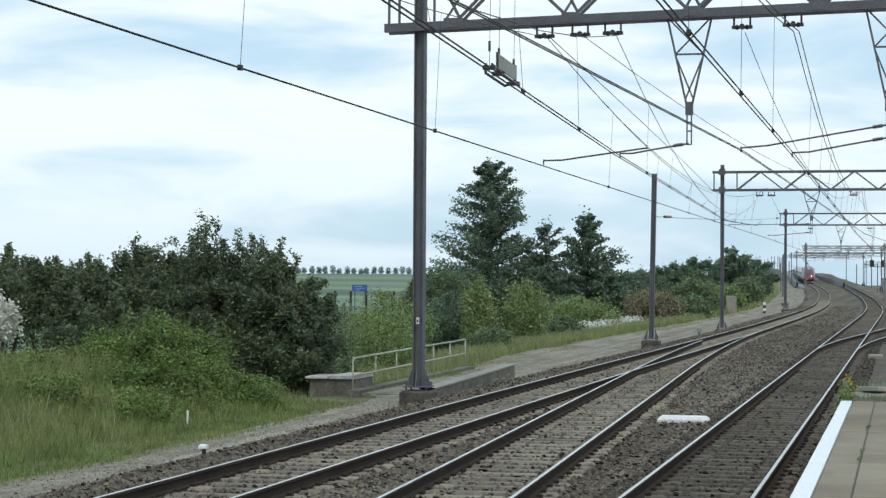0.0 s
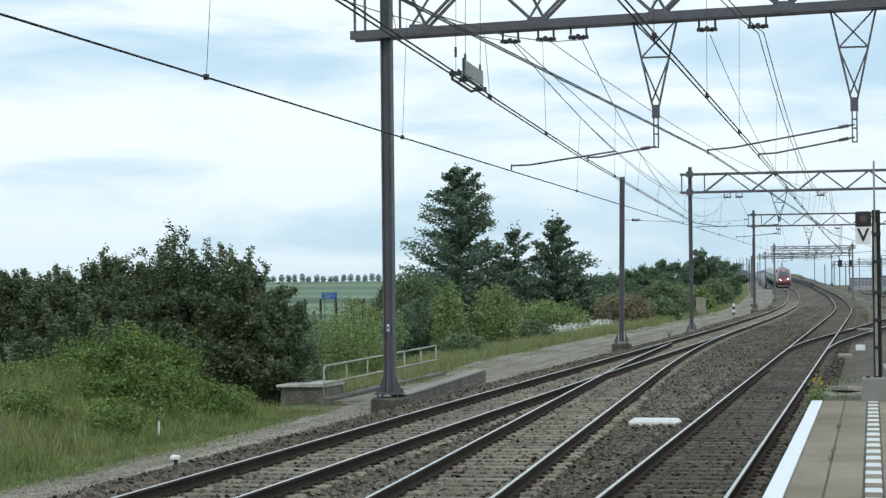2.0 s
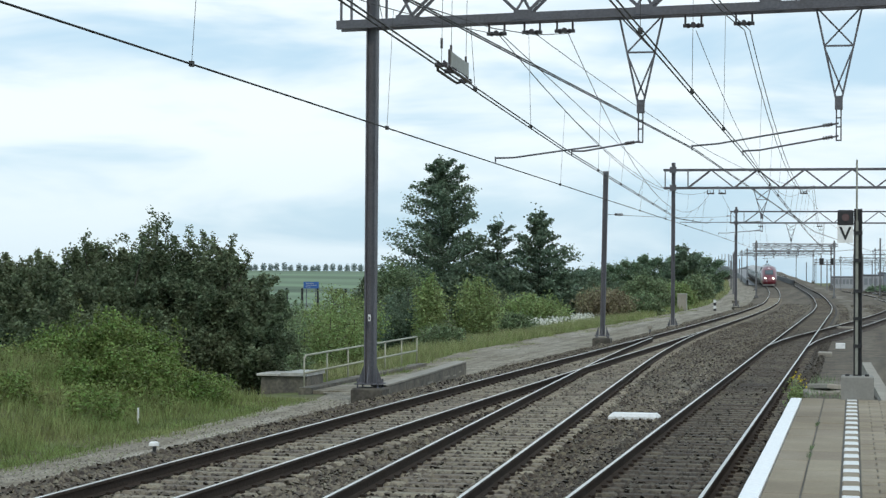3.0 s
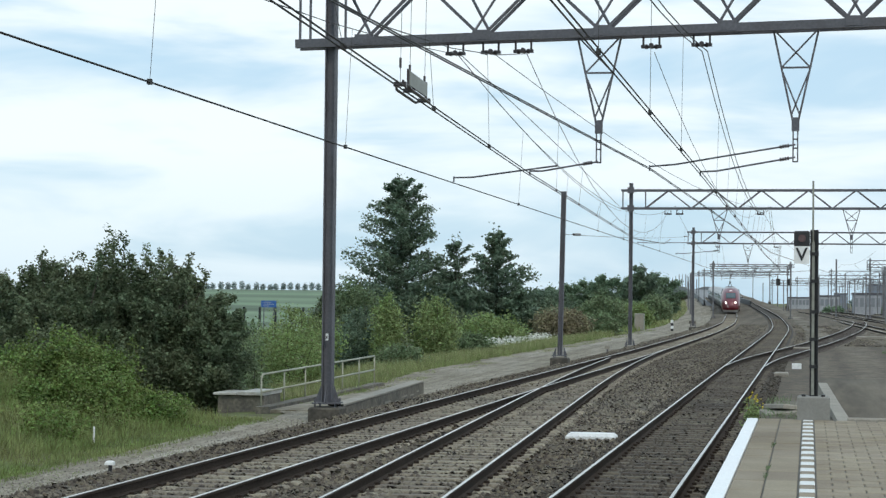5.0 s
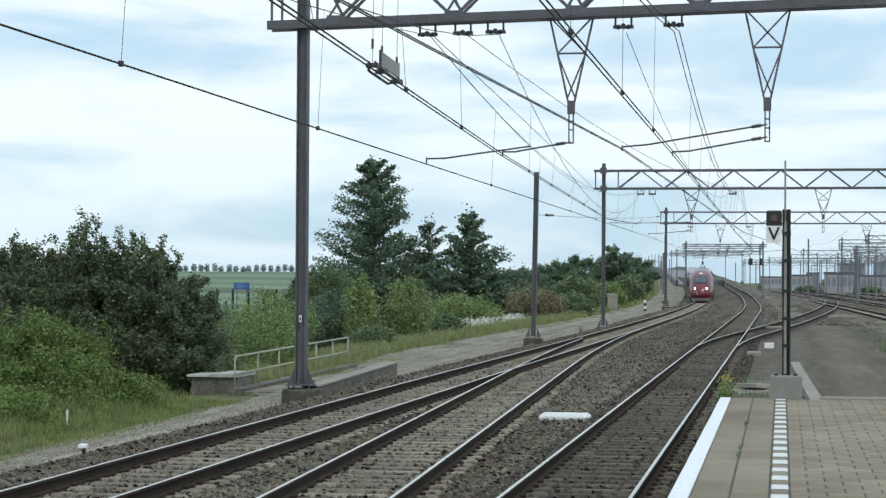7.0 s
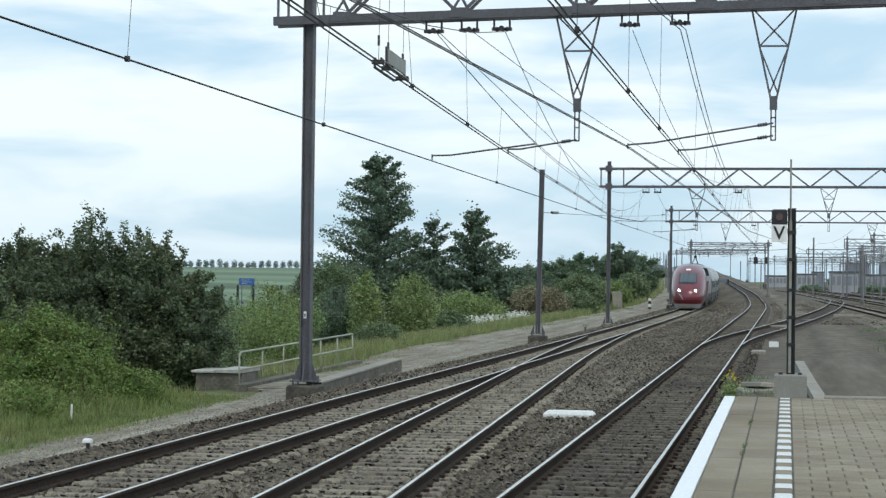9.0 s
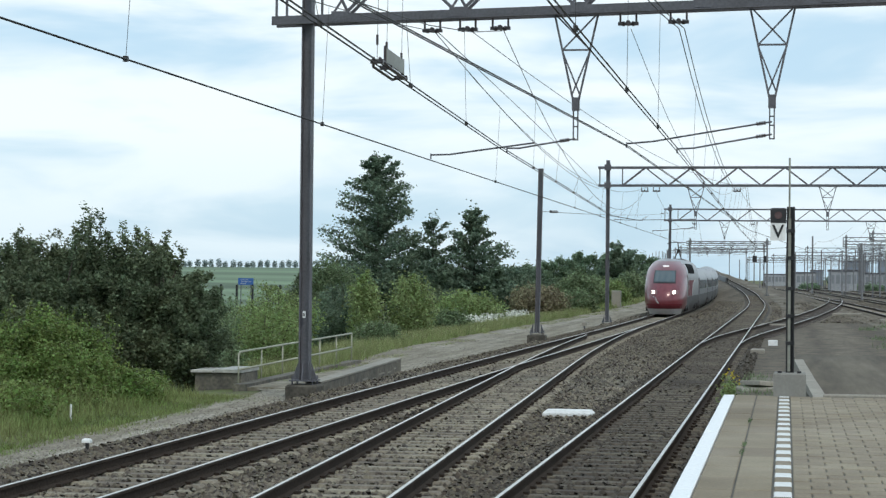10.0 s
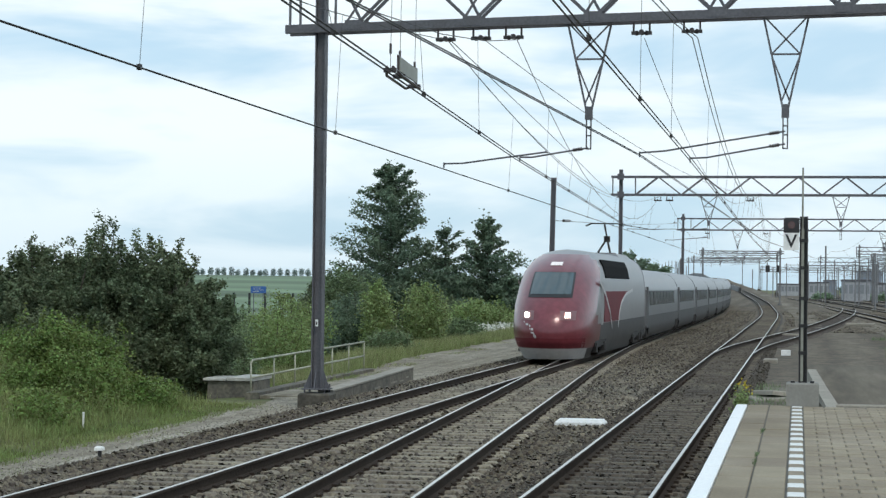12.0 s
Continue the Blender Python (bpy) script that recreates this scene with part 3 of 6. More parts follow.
p1 = portal(44, -11.85, 13.0, 8.42, 9.76, 0.035, posts=(-11.03, 12.4), hangers=((-4.72, 6.5, 5.62), (-0.33, 6.52, 5.62), (4.1, 6.5, 5.6)),
            pairs=(-8.06, -7.23, -6.47, -3.54, -2.41), near=True, foot=-0.05, cant=0.018, first=1.64, bay=1.395, label="tall grey steel portal spanning all tracks beside the path")
arm(p1, (-5.65, 43.7, 5.55), (-8.04, 43.7, 5.26), insulator=False)
arm(p1, (-4.72, 43.7, 5.64), (-6.28, 43.7, 5.41))
arm(p1, (-0.33, 43.6, 6.0), (-3.55, 43.6, 5.5))
arm(p1, (-0.33, 43.6, 5.72), (-2.42, 43.6, 5.38))
p2 = portal(117, -11.2, 14.5, 8.02, 9.1, 0.02, posts=(-10.62, 13.8), hangers=((-5.35, 6.4, 5.4), (2.4, 6.4, 5.4)), pairs=(-8.4, -7.7, -2.9), foot=-0.3, first=1.45, bay=1.38)
arm(p2, (-5.35, 116.9, 5.5), (-7.9, 116.9, 5.3))
arm(p2, (-5.35, 116.9, 6.0), (-10.2, 116.9, 5.95))
p3 = portal(190, -11.75, 18.0, 8.05, 9.15, 0.0, posts=(-11.15, 17.4), hangers=((-5.9, 6.5, 5.4), (0.3, 6.5, 5.4), (8.0, 6.5, 5.4)), pairs=(-8.8, -3.2), foot=-0.1, first=1.35, bay=1.42)
arm(p3, (-5.9, 190, 5.5), (-8.4, 190, 5.3))
arm(p3, (0.3, 190, 5.5), (-2.5, 190, 5.3))
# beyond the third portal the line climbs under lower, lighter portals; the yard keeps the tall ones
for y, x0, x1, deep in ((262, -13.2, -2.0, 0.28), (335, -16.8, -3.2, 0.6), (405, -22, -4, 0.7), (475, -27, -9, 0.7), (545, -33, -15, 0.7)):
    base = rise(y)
    portal(y, x0, x1, 7.0 + base * 0.9 - deep, 7.0 + base * 0.9, 0, posts=(x0 + 0.5, x1 - 0.5), hangers=((x0 + 6, 6.3 + base * 0.8, 5.4 + base * 0.8),), foot=base - 0.3, first=1.2, bay=1.4, steel=STEEL_HAZE)
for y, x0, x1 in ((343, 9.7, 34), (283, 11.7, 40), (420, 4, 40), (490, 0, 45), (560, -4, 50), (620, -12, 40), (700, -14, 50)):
    portal(y, x0, x1, 8.05, 9.0, 0, posts=(x0 + 0.5, x1 - 0.5), hangers=((x0 + 6, 6.5, 5.4), (x1 - 6, 6.5, 5.4)), foot=-0.25, bay=1.4, steel=STEEL_HAZE)

# a lone mast between the first two portals, leaning slightly
lone = thing("catenary_mast", "lone grey steel mast leaning slightly beside the track", "catenary mast")
s = Shape()
i_section(s, -10.42, 82, 0.1, 7.1, 0.2, tilt=0.9)
part("mast", s, STEEL, lone)
mast_foot(lone, -10.42, 82, 0.02, 0.76)


def wire(name, spans, r, label, droppers=None, sag=0.0, group="overhead wires", twin=0.0):
    """A wire through supports, sagging between them."""
    t = thing(name, label, "overhead wire", group=group)
    for dx in ((-twin / 2, twin / 2) if twin else (0.0,)):
        for p, q in zip(spans, spans[1:]):
            p, q = Vector(p), Vector(q)
            n = 12 if sag else 1
            pts = [p.lerp(q, i / n) + Vector((dx, 0, -4 * sag * (i / n) * (1 - i / n))) for i in range(n + 1)]
            part("wire_span", Shape().tube(pts, r, 5), WIRE, t)
    return t


def along(spans, y, sag=0.0):
    """The point of a wire at y."""
    for p, q in zip(spans, spans[1:]):
        if p[1] <= y <= q[1]:
            u = (y - p[1]) / (q[1] - p[1])
            return Vector(p).lerp(Vector(q), u) - Vector((0, 0, 4 * sag * u * (1 - u)))
    return None


def droppers(parent, spans_hi, sag, spans_lo, step=8.0):
    """Thin hangers from the carrier wire down to the contact wire."""
    for p, q in zip(spans_hi, spans_hi[1:]):
        n = max(2, int((q[1] - p[1]) / step))
        for i in range(1, n):
            y = p[1] + (q[1] - p[1]) * i / n
            hi, lo = along(spans_hi, y, sag), along(spans_lo, y)
            if hi is not None and lo is not None and hi.z > lo.z + 0.1 and abs(hi.x - lo.x) < 0.9:
                part("dropper", Shape().tube([hi, lo], 0.004, 4), WIRE, parent)
                part("dropper_clamp", Shape().box(lo - Vector((0.025, 0.04, 0.03)), lo + Vector((0.025, 0.04, 0.04))), WIRE, parent)


def line_over(f, ys, z, shift=()):
    return [(f(y) + d, y, (z if z < 6 or y < 200 else z - 0.9) + rise(y)) for y, d in zip(ys, shift or [0] * len(ys))]


YS = (-29, 44, 117, 190, 262, 335, 405, 475, 545)
SAG = 1.75
lo = line_over(track_one, YS, 5.19, (0.15, 0.15, -0.15, 0.1, 0, 0, 0, 0, 0))
hi = line_over(track_one, YS, 8.15, (0.2, 0.26, 0, 0, 0, 0, 0, 0, 0))
w1 = wire("overhead_wire", lo, 0.009, "dark contact wires over the first track", twin=0.03)
m1 = wire("overhead_wire", hi, 0.009, "sagging carrier wire with thin droppers", sag=SAG)
droppers(m1, hi, SAG, lo, 10.2)
lo = [(-3.5, -20, 5.55), (-6.4, 44, 5.42), (-8.0, 90, 5.35), (-8.6, 117, 5.9), (-10.6, 150, 7.2)]
hi = [(-3.4, -29, 8.15), (-6.42, 44, 8.15), (-8.3, 117, 8.0)]
w2 = wire("overhead_wire", lo, 0.012, "dark twin contact wires over the merging track", twin=0.09)
m2 = wire("overhead_wire", hi, 0.009, "sagging carrier wire with thin droppers", sag=2.6)
droppers(m2, hi, 2.6, lo, 7.0)
lo = line_over(track_three, YS, 5.36, (0.1, 0.08, -0.2, 0.1, 0, 0, 0, 0, 0))
hi = line_over(track_three, YS, 8.15, (0, 0.12, 0.1, 0, 0, 0, 0, 0, 0))
w3 = wire("overhead_wire", lo, 0.011, "dark twin contact wires over the platform track", twin=0.07)
m3 = wire("overhead_wire", hi, 0.011, "sagging carrier wires with thin droppers", sag=1.6, twin=0.12)
droppers(m3, hi, 1.6, lo, 7.0)
w4 = wire("overhead_wire", [(-7.05, -20, 5.8), (-3.55, 44, 5.48), (-2.25, 117, 5.4), (1.5, 190, 5.4), (4.6, 235, 5.4)], 0.0105, "dark twin wires crossing towards the branching track", twin=0.05)
m4 = wire("overhead_wire", [(-7.17, 44, 8.15), (-2.6, 117, 8.0)], 0.009, "sagging thin carrier wire overhead", sag=0.75)
m5 = wire("overhead_wire", [(-3.5, 44, 8.15), (-2.9, 117, 8.0), (1.5, 190, 8.0)], 0.008, "sagging thin carrier wire overhead", sag=SAG)
m6 = wire("overhead_wire", [(-8.06, 44, 8.18), (-11.2, 117, 7.85)], 0.011, "sagging thin carrier wire overhead", sag=0.63)
m7 = wire("overhead_wire", [(-8.0, 44, 8.18), (-11.2, 117, 8.0)], 0.011, "taut thin carrier wire overhead", sag=-0.08)
stay = wire("overhead_wire", [(-10.23, 82.0, 5.27), (-11.65, 190.0, 8.72)], 0.012, "anchor wire with dark insulators at the lone mast", sag=0.15)
for u, v in ((0.03, 0.055), (0.93, 0.97)):
    p, q = Vector((-10.23, 82.0, 5.27)), Vector((-11.65, 190.0, 8.72))
    part("insulator", Shape().tube([p.lerp(q, u), p.lerp(q, v)], 0.06, 8), INSUL, stay, "dark ribbed insulator")
for x, y0, y1 in ((9.5, 117, 283), (14.0, 117, 343)):
    wire("overhead_wire", [(x - 0.02 * (y - 117), y, 5.4) for y in (y0, 190, y1)], 0.012, "dark contact wire over the yard tracks")
    wire("overhead_wire", [(x - 0.02 * (y - 117), y, 8.0) for y in (y0, 190, y1)], 0.01, "sagging carrier wire over the yard tracks", sag=1.8)
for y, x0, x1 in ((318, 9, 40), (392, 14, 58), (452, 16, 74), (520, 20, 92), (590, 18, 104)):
    portal(y, x0, x1, 8.05, 9.15, 0, posts=(x0 + 0.5, (x0 + x1) / 2, x1 - 0.5), hangers=((x0 + 6, 6.5, 5.4), (x1 - 6, 6.5, 5.4)), foot=-0.25, bay=1.4, steel=STEEL_HAZE)
# ---------------------------------------------------------------- station platform
platform = thing("platform", "low station platform of grey tiles with a white painted edge", "platform", kind="structure")
part("platform_body", Shape().box((-0.84, -30, -0.6), (9.0, PLAT_END, PLAT_Z - 0.075)), CONCRETE, platform, "concrete platform wall")
part("tile_bed", Shape().box((-0.6, -30, PLAT_Z - 0.075), (9.0, PLAT_END, PLAT_Z - 0.012)), PAVER_JOINT, platform, "dark joints between the tiles")


def slab_mesh(name, wx, wy, mat):
    return Shape().chamfered((0.005, 0.005, -0.06), (wx - 0.005, wy - 0.005, 0), 0.009).mesh(name, mat)


EDGE_SLAB, EDGE_GREY = slab_mesh("edge_slab", 0.17, 1.0, EDGE_WHITE), slab_mesh("grey_slab", 0.31, 1.0, PAVER)
TILE, DASH = slab_mesh("tile", 0.3, 0.3, PAVER), slab_mesh("dash_tile", 0.155, 0.38, DASH_WHITE)
HALF = slab_mesh("half_tile", 0.15, 0.3, PAVER)
DASH_GREY = slab_mesh("grey_tile", 0.155, 0.38, PAVER)


def lay(name, mesh, x, y, turn=0.0):
    ob = part(name, mesh, None, platform)
    ob.matrix_basis = pose(x, y, PLAT_Z + random.uniform(-0.003, 0.002), random.uniform(-0.15, 0.15), random.uniform(-0.15, 0.15), turn)


y = -8.0
while y < PLAT_END - 0.05:
    lay("edge_slab", EDGE_SLAB, -0.9, y), lay("grey_slab", EDGE_GREY, -0.725, y), lay("grey_slab", EDGE_GREY, -0.41, y)
    y += 1.0
y, k = -7.94, 0
while y < PLAT_END - 0.35:
    lay("dash_tile" if k % 2 == 0 else "grey_tile", DASH if k % 2 == 0 else DASH_GREY, -0.09, y)
    y += 0.38
    k += 1
y, k = 13.5, 0
while y < PLAT_END - 0.3:
    if k % 2:
        lay("half_tile", HALF, 0.07, y)
    for i in range(6):
        lay("tile", TILE, 0.07 + i * 0.3 + (k % 2) * 0.15, y)
    y += 0.3
    k += 1

rest = Shape()
for k in range(-80, 96):
    y = k * 0.3 + 0.15
    for i in range(29):
        x = 0.07 + i * 0.3 + (k % 2) * 0.15
        if (y > 13.4 and i < 6) or x > 8.7 or y > PLAT_END - 0.3:
            continue
        rest.chamfered((x + 0.005, y + 0.005, PLAT_Z - 0.06), (x + 0.295, y + 0.295, PLAT_Z), 0.009)
tagged(part("outer_tiles", rest, PAVER, platform), kind="stuff")

# ---------------------------------------------------------------- things beside the line


def ground_at(x, y):
    return ground_height(x, y)


# low retaining wall along the path, with a kerb and a railing behind it
wall = part("retaining_wall", Shape().sweep([(-10.98, 44.6, 0), (-11.3, 51, 0), (-11.75, 58.2, 0)], [(-0.17, -0.6), (-0.17, -0.08), (-0.14, -0.06), (0.14, -0.06), (0.17, -0.08), (0.17, -0.6)]), CONCRETE)
tagged(wall, "low weathered concrete wall between path and ballast", "wall", kind="structure")
part("coping", Shape().sweep([(-10.98, 44.6, 0), (-11.3, 51, 0), (-11.75, 58.2, 0)], [(-0.19, -0.06), (-0.19, -0.02), (0.19, -0.02), (0.19, -0.06)], True), CONCRETE_PALE, wall, "worn pale coping")
part("end_cap", Shape().box((-11.91, 58.2, -0.6), (-11.59, 58.23, -0.07)), CONCRETE, wall)
for y, z, a, h in ((49.2, -0.36, 0.7, 0.16), (50.6, -0.33, 0.9, 0.2), (52.4, -0.38, 0.6, 0.14), (53.6, -0.32, 1.0, 0.18), (55.3, -0.35, 0.7, 0.15), (56.6, -0.3, 0.5, 0.16)):
    x = -11.3 - 0.45 * (y - 51) / 7.2 if y > 51 else -10.98 - 0.32 * (y - 44.6) / 6.4
    part("scrawl", Shape().add([(x + 0.176, y, z), (x + 0.176 - 0.055 * a, y + a, z), (x + 0.176 - 0.055 * a, y + a, z + h * 0.3), (x + 0.176, y, z + h * 0.3)], [(0, 1, 2, 3)]), CONCRETE_PALE, wall, "faded pale scrawl")
kerb = part("concrete_kerb", Shape().sweep([(-13.80, 48.2, 0), (-13.95, 54, 0), (-14.1, 63.2, 0)], [(-0.18, -0.7), (-0.18, -0.33), (0.18, -0.33), (0.18, -0.7)], True), CONCRETE)
part("end_cap", Shape().box((-13.985, 48.17, -0.7), (-13.615, 48.2, -0.33)), CONCRETE, kerb)
tagged(kerb, "mossy concrete kerb carrying the railing", "kerb", kind="structure")
slab = part("concrete_landing", Shape().box((-13.60, 48.2, -0.6), (-11.5, 57.5, -0.40)), GRAVEL)
tagged(slab, "dusty concrete landing over the culvert", "landing", kind="structure")
railing = thing("railing", "pale galvanised pipe railing on a concrete kerb", "railing")
A, B = Vector((-13.96, 48.6, -0.45)), Vector((-14.12, 62.6, -0.36))
for name, z in (("top_rail", 0.93), ("middle_rail", 0.47)):
    part(name, Shape().tube([A + Vector((0, 0, z - 0.1)), A + Vector((0, 0.12, z)), B + Vector((0, 0, z))] if z > 0.5 else [A + Vector((0, 0, z)), B + Vector((0, 0, z))], 0.028, 8), PIPE, railing, smooth=True)
for i in range(7):
    p = A.lerp(B, i / 6)
    part("post", Shape().tube([p, p + Vector((0, 0, 0.9))], 0.024, 8), PIPE, railing, smooth=True)
    part("foot_plate", Shape().box(p - Vector((0.09, 0.09, 0.0)), p + Vector((0.09, 0.09, 0.015))), STEEL_PALE, railing)
pit = thing("inspection_pit", "square concrete pit with pale steel lids beside the railing", "concrete pit")
part("pit_body", Shape().chamfered((-15.25, 49.0, -0.7), (-14.0, 50.6, -0.08), 0.03), CONCRETE, pit)
part("lid", Shape().chamfered((-15.35, 48.9, -0.08), (-14.74, 50.7, -0.02), 0.01), LID, pit, "pale steel lid")
part("lid", Shape().chamfered((-14.70, 48.92, -0.08), (-13.98, 50.7, 0.01), 0.01), LID, pit, "pale steel lid")

stake = part("marker_post", Shape().chamfered((-13.92, 36.48, -0.55), (-13.89, 36.52, -0.1), 0.008), WHITE)
tagged(stake, "small white marker post in the grass", "marker post")
cap = thing("marker_stone", "low marker with a white top beside the rail", "marker")
part("stem", Shape().tube([(-11.4, 30.7, -0.5), (-11.4, 30.7, -0.30)], 0.035, 8), BLACK, cap)
part("cap", Shape().chamfered((-11.475, 30.63, -0.31), (-11.33, 30.74, -0.24), 0.025), WHITE, cap, "white cap")
post_number = thing("mast_plate", "tiny white plate on the mast", "sign")
part("plate", Shape().box((-11.05, 43.80, 1.5), (-10.99, 43.83, 1.66)), WHITE, post_number)
part("mark", Shape().box((-11.035, 43.794, 1.54), (-11.005, 43.80, 1.61)), BLACK, post_number)

box = thing("track_magnet_cover", "long white ribbed cover lying between the tracks", "track equipment")
part("cover", Shape().chamfered((-4.68, 37.75, -0.26), (-3.7, 38.3, -0.10), 0.06), WHITE, box)
for i in range(7):
    part("rib", Shape().box((-4.55 + i * 0.115, 37.74, -0.2), (-4.52 + i * 0.115, 37.755, -0.14)), WHITE, box)
for x, y, w, label in ((-0.5, 80, 0.44, "white painted equipment box beside the turnout"), (-1.0, 72, 0.5, "white concrete cap beside the turnout"), (-0.6, 112, 1.6, "pale concrete slab in the yard"), (4.6, 150, 2.2, "pale concrete slab beside the far track"), (6.6, 128, 1.2, "broken pale slab in the gravel"), (6.0, 85, 0.7, "broken pale slab in the gravel")):
    tagged(part("concrete_slab", Shape().chamfered((x - w / 2, y - 0.6, -0.5), (x + w / 2, y + 0.6, -0.08), 0.03) if w != 0.44 else Shape().chamfered((x - 0.19, y - 0.12, -0.4), (x + 0.19, y + 0.12, 0.0), 0.02), CONCRETE_PALE if w != 0.44 else WHITE), label, "slab")
ASPHALT = material("worn_asphalt", (0.12, 0.105, 0.083), 0.95, 0, 0.12, 30, 0.4, 0.05, tint=(0.085, 0.078, 0.06), world_space=True)
patches(ASPHALT, (0.9, 0.07, 0.0), (0.6, 0.54, 0.46), (1.32, 1.27, 1.2))
patches(ASPHALT, (5.0, 0.3, 0.0), (0.8, 0.78, 0.72), (1.15, 1.14, 1.12))
EARTH = material("dark_trodden_earth", (0.105, 0.085, 0.06), 1.0, 0, 0.45, 9, 1.8, 0.7, tint=(0.06, 0.052, 0.036), world_space=True)
pile = thing("slab_pile", "two weathered concrete slabs lying behind the platform end", "slabs")
part("slab", Shape().chamfered((-0.3, -0.35, 0.0), (0.3, 0.35, 0.09), 0.02, pose(-0.48, 33.6, 0.58, 2, -4, 12)), CONCRETE_PALE, pile)
part("slab", Shape().chamfered((-0.22, -0.3, 0.0), (0.22, 0.3, 0.08), 0.02, pose(-0.42, 33.7, 0.68, -3, 5, 35)), CONCRETE_PALE, pile)
part("slab", Shape().chamfered((-0.3, -0.6, 0.0), (0.3, 0.6, 0.12), 0.03, pose(-0.3, 36.4, 0.5, 4, 0, 5)), CONCRETE, pile)
bank = part("platform_ramp", Shape().add([(-0.85, PLAT_END, -0.5), (9, PLAT_END, -0.5), (9, 31, -0.5), (-0.85, 44, -0.5), (-0.85, PLAT_END, 0.72), (9, PLAT_END, 0.7), (9, 30, 0.6), (-0.85, 37.5, 0.5)],
                                         [(4, 5, 6, 7), (7, 6, 2, 3), (0, 4, 7, 3), (5, 1, 2, 6), (0, 1, 5, 4)]), EARTH)
tagged(bank, "rubble slope at the end of the platform", "ramp", kind="structure")
beam = part("concrete_beam", Shape().sweep([(0.52, 29.3, 0.76), (0.42, 36, 0.72), (0.3, 45.5, 0.66)], [(-0.1, -0.3), (-0.1, 0.0), (0.1, 0.0), (0.1, -0.3)], True).box((0.42, 29.27, 0.46), (0.62, 29.3, 0.76)), CONCRETE_PALE)
tagged(beam, "pale concrete cable duct running on beyond the platform", "cable duct")
plateau = part("asphalt_apron", Shape().add([(0.5, PLAT_END + 0.1, -0.5), (9, PLAT_END + 0.1, -0.5), (9, 51.5, -0.5), (0.2, 51.5, -0.5), (0.5, PLAT_END + 0.1, 0.62), (9, PLAT_END + 0.1, 0.62), (9, 51, 0.55), (0.2, 51, 0.55)], [(4, 5, 6, 7), (7, 6, 2, 3), (0, 4, 7, 3), (5, 1, 2, 6), (0, 1, 5, 4)]), ASPHALT)
tagged(plateau, "worn brown grey asphalt apron beyond the platform", "apron", kind="structure")
edge_kerb = part("end_kerb", Shape().chamfered((0.55, PLAT_END - 0.08, 0.5), (9, PLAT_END + 0.08, PLAT_Z + 0.035), 0.02), CONCRETE_PALE)
tagged(edge_kerb, "pale kerb closing the platform end", "kerb", kind="structure")

# platform signal
BLOCK = material("grey_cast_concrete", (0.24, 0.235, 0.215), 0.9, 0, 0.1, 25, 3, 0.15)
sig = thing("platform_signal", "slim dark signal post with a white letter board", "signal")
part("base_block", Shape().chamfered((-0.17, 28.8, 0.79), (0.30, 29.25, 1.14), 0.02), BLOCK, sig, "grey concrete base block")
for x in (-0.08, 0.2):
    part("lifting_eye", Shape().box((x - 0.03, 28.82, 1.14), (x + 0.03, 28.9, 1.17)), BLACK, sig)
s = Shape()
i_section(s, 0.065, 29.0, 1.14, 3.58, 0.12, 0.02)
part("post", s, BLACK, sig, "dark steel post")
strip_ = part("white_strip", Shape().box((0.03, 28.925, 1.16), (0.07, 28.935, 3.4)), STEEL_PALE, sig, "pale strip down the post")
for z in (1.55, 1.95, 2.35, 2.8, 3.2):
    part("clamp", Shape().box((0.0, 28.90, z), (0.13, 28.93, z + 0.05)), BLACK, strip_)
part("thin_pipe", Shape().tube([(0.045, 28.98, 3.4), (0.045, 28.98, 4.3)], 0.014, 8), STEEL_PALE, sig)
head = part("signal_head", Shape().chamfered((-0.23, 28.85, 3.34), (0.0, 29.05, 3.56), 0.02), BLACK, sig, "black lamp housing")
part("lens", Shape().tube([(-0.115, 28.84, 3.45), (-0.115, 28.83, 3.45)], 0.055, 16), material("unlit_lens", (0.10, 0.06, 0.06), 0.2, vary=0.1), head, "dark unlit lens")
board = part("letter_board", Shape().box((-0.23, 28.85, 3.08), (-0.005, 28.87, 3.335)), WHITE, sig, "white board with a black letter")
curve = bpy.data.curves.new("letter", "FONT")
curve.body, curve.size, curve.extrude, curve.offset = "V", 0.27, 0.002, 0.004
curve.align_x, curve.align_y = "CENTER", "CENTER"
curve.materials.append(BLACK)
letter = new("letter", curve)
letter.parent = board
letter.matrix_basis = pose(-0.118, 28.845, 3.205, 90, 0, 0)

# the box that hangs in the wires over the merging track
ins = thing("section_insulator", "grey section insulator plate hanging in the contact wires", "wire equipment")
lean = pose(-5.65, 27.45, 5.47, 0, 0, 2.6) @ Matrix.Scale(0.82, 4)
part("plate", Shape().box((0.05, -0.95, 0.05), (0.08, 1.05, 0.30), lean), STEEL_PALE, ins, "pale grey plate")
for y in (-0.98, 1.08):
    part("plate_bracket", Shape().box((0.03, y - 0.02, 0.0), (0.07, y + 0.02, 0.33), lean), INSUL, ins, "dark bracket of the plate")
for e in (-0.13, 0.13):
    part("runner", Shape().tube([lean @ Vector((e * 0.4, -1.55, 0.06)), lean @ Vector((e, -1.1, -0.04)), lean @ Vector((e, 1.0, -0.05)), lean @ Vector((e * 0.4, 1.5, 0.05))], 0.02, 6), INSUL, ins)
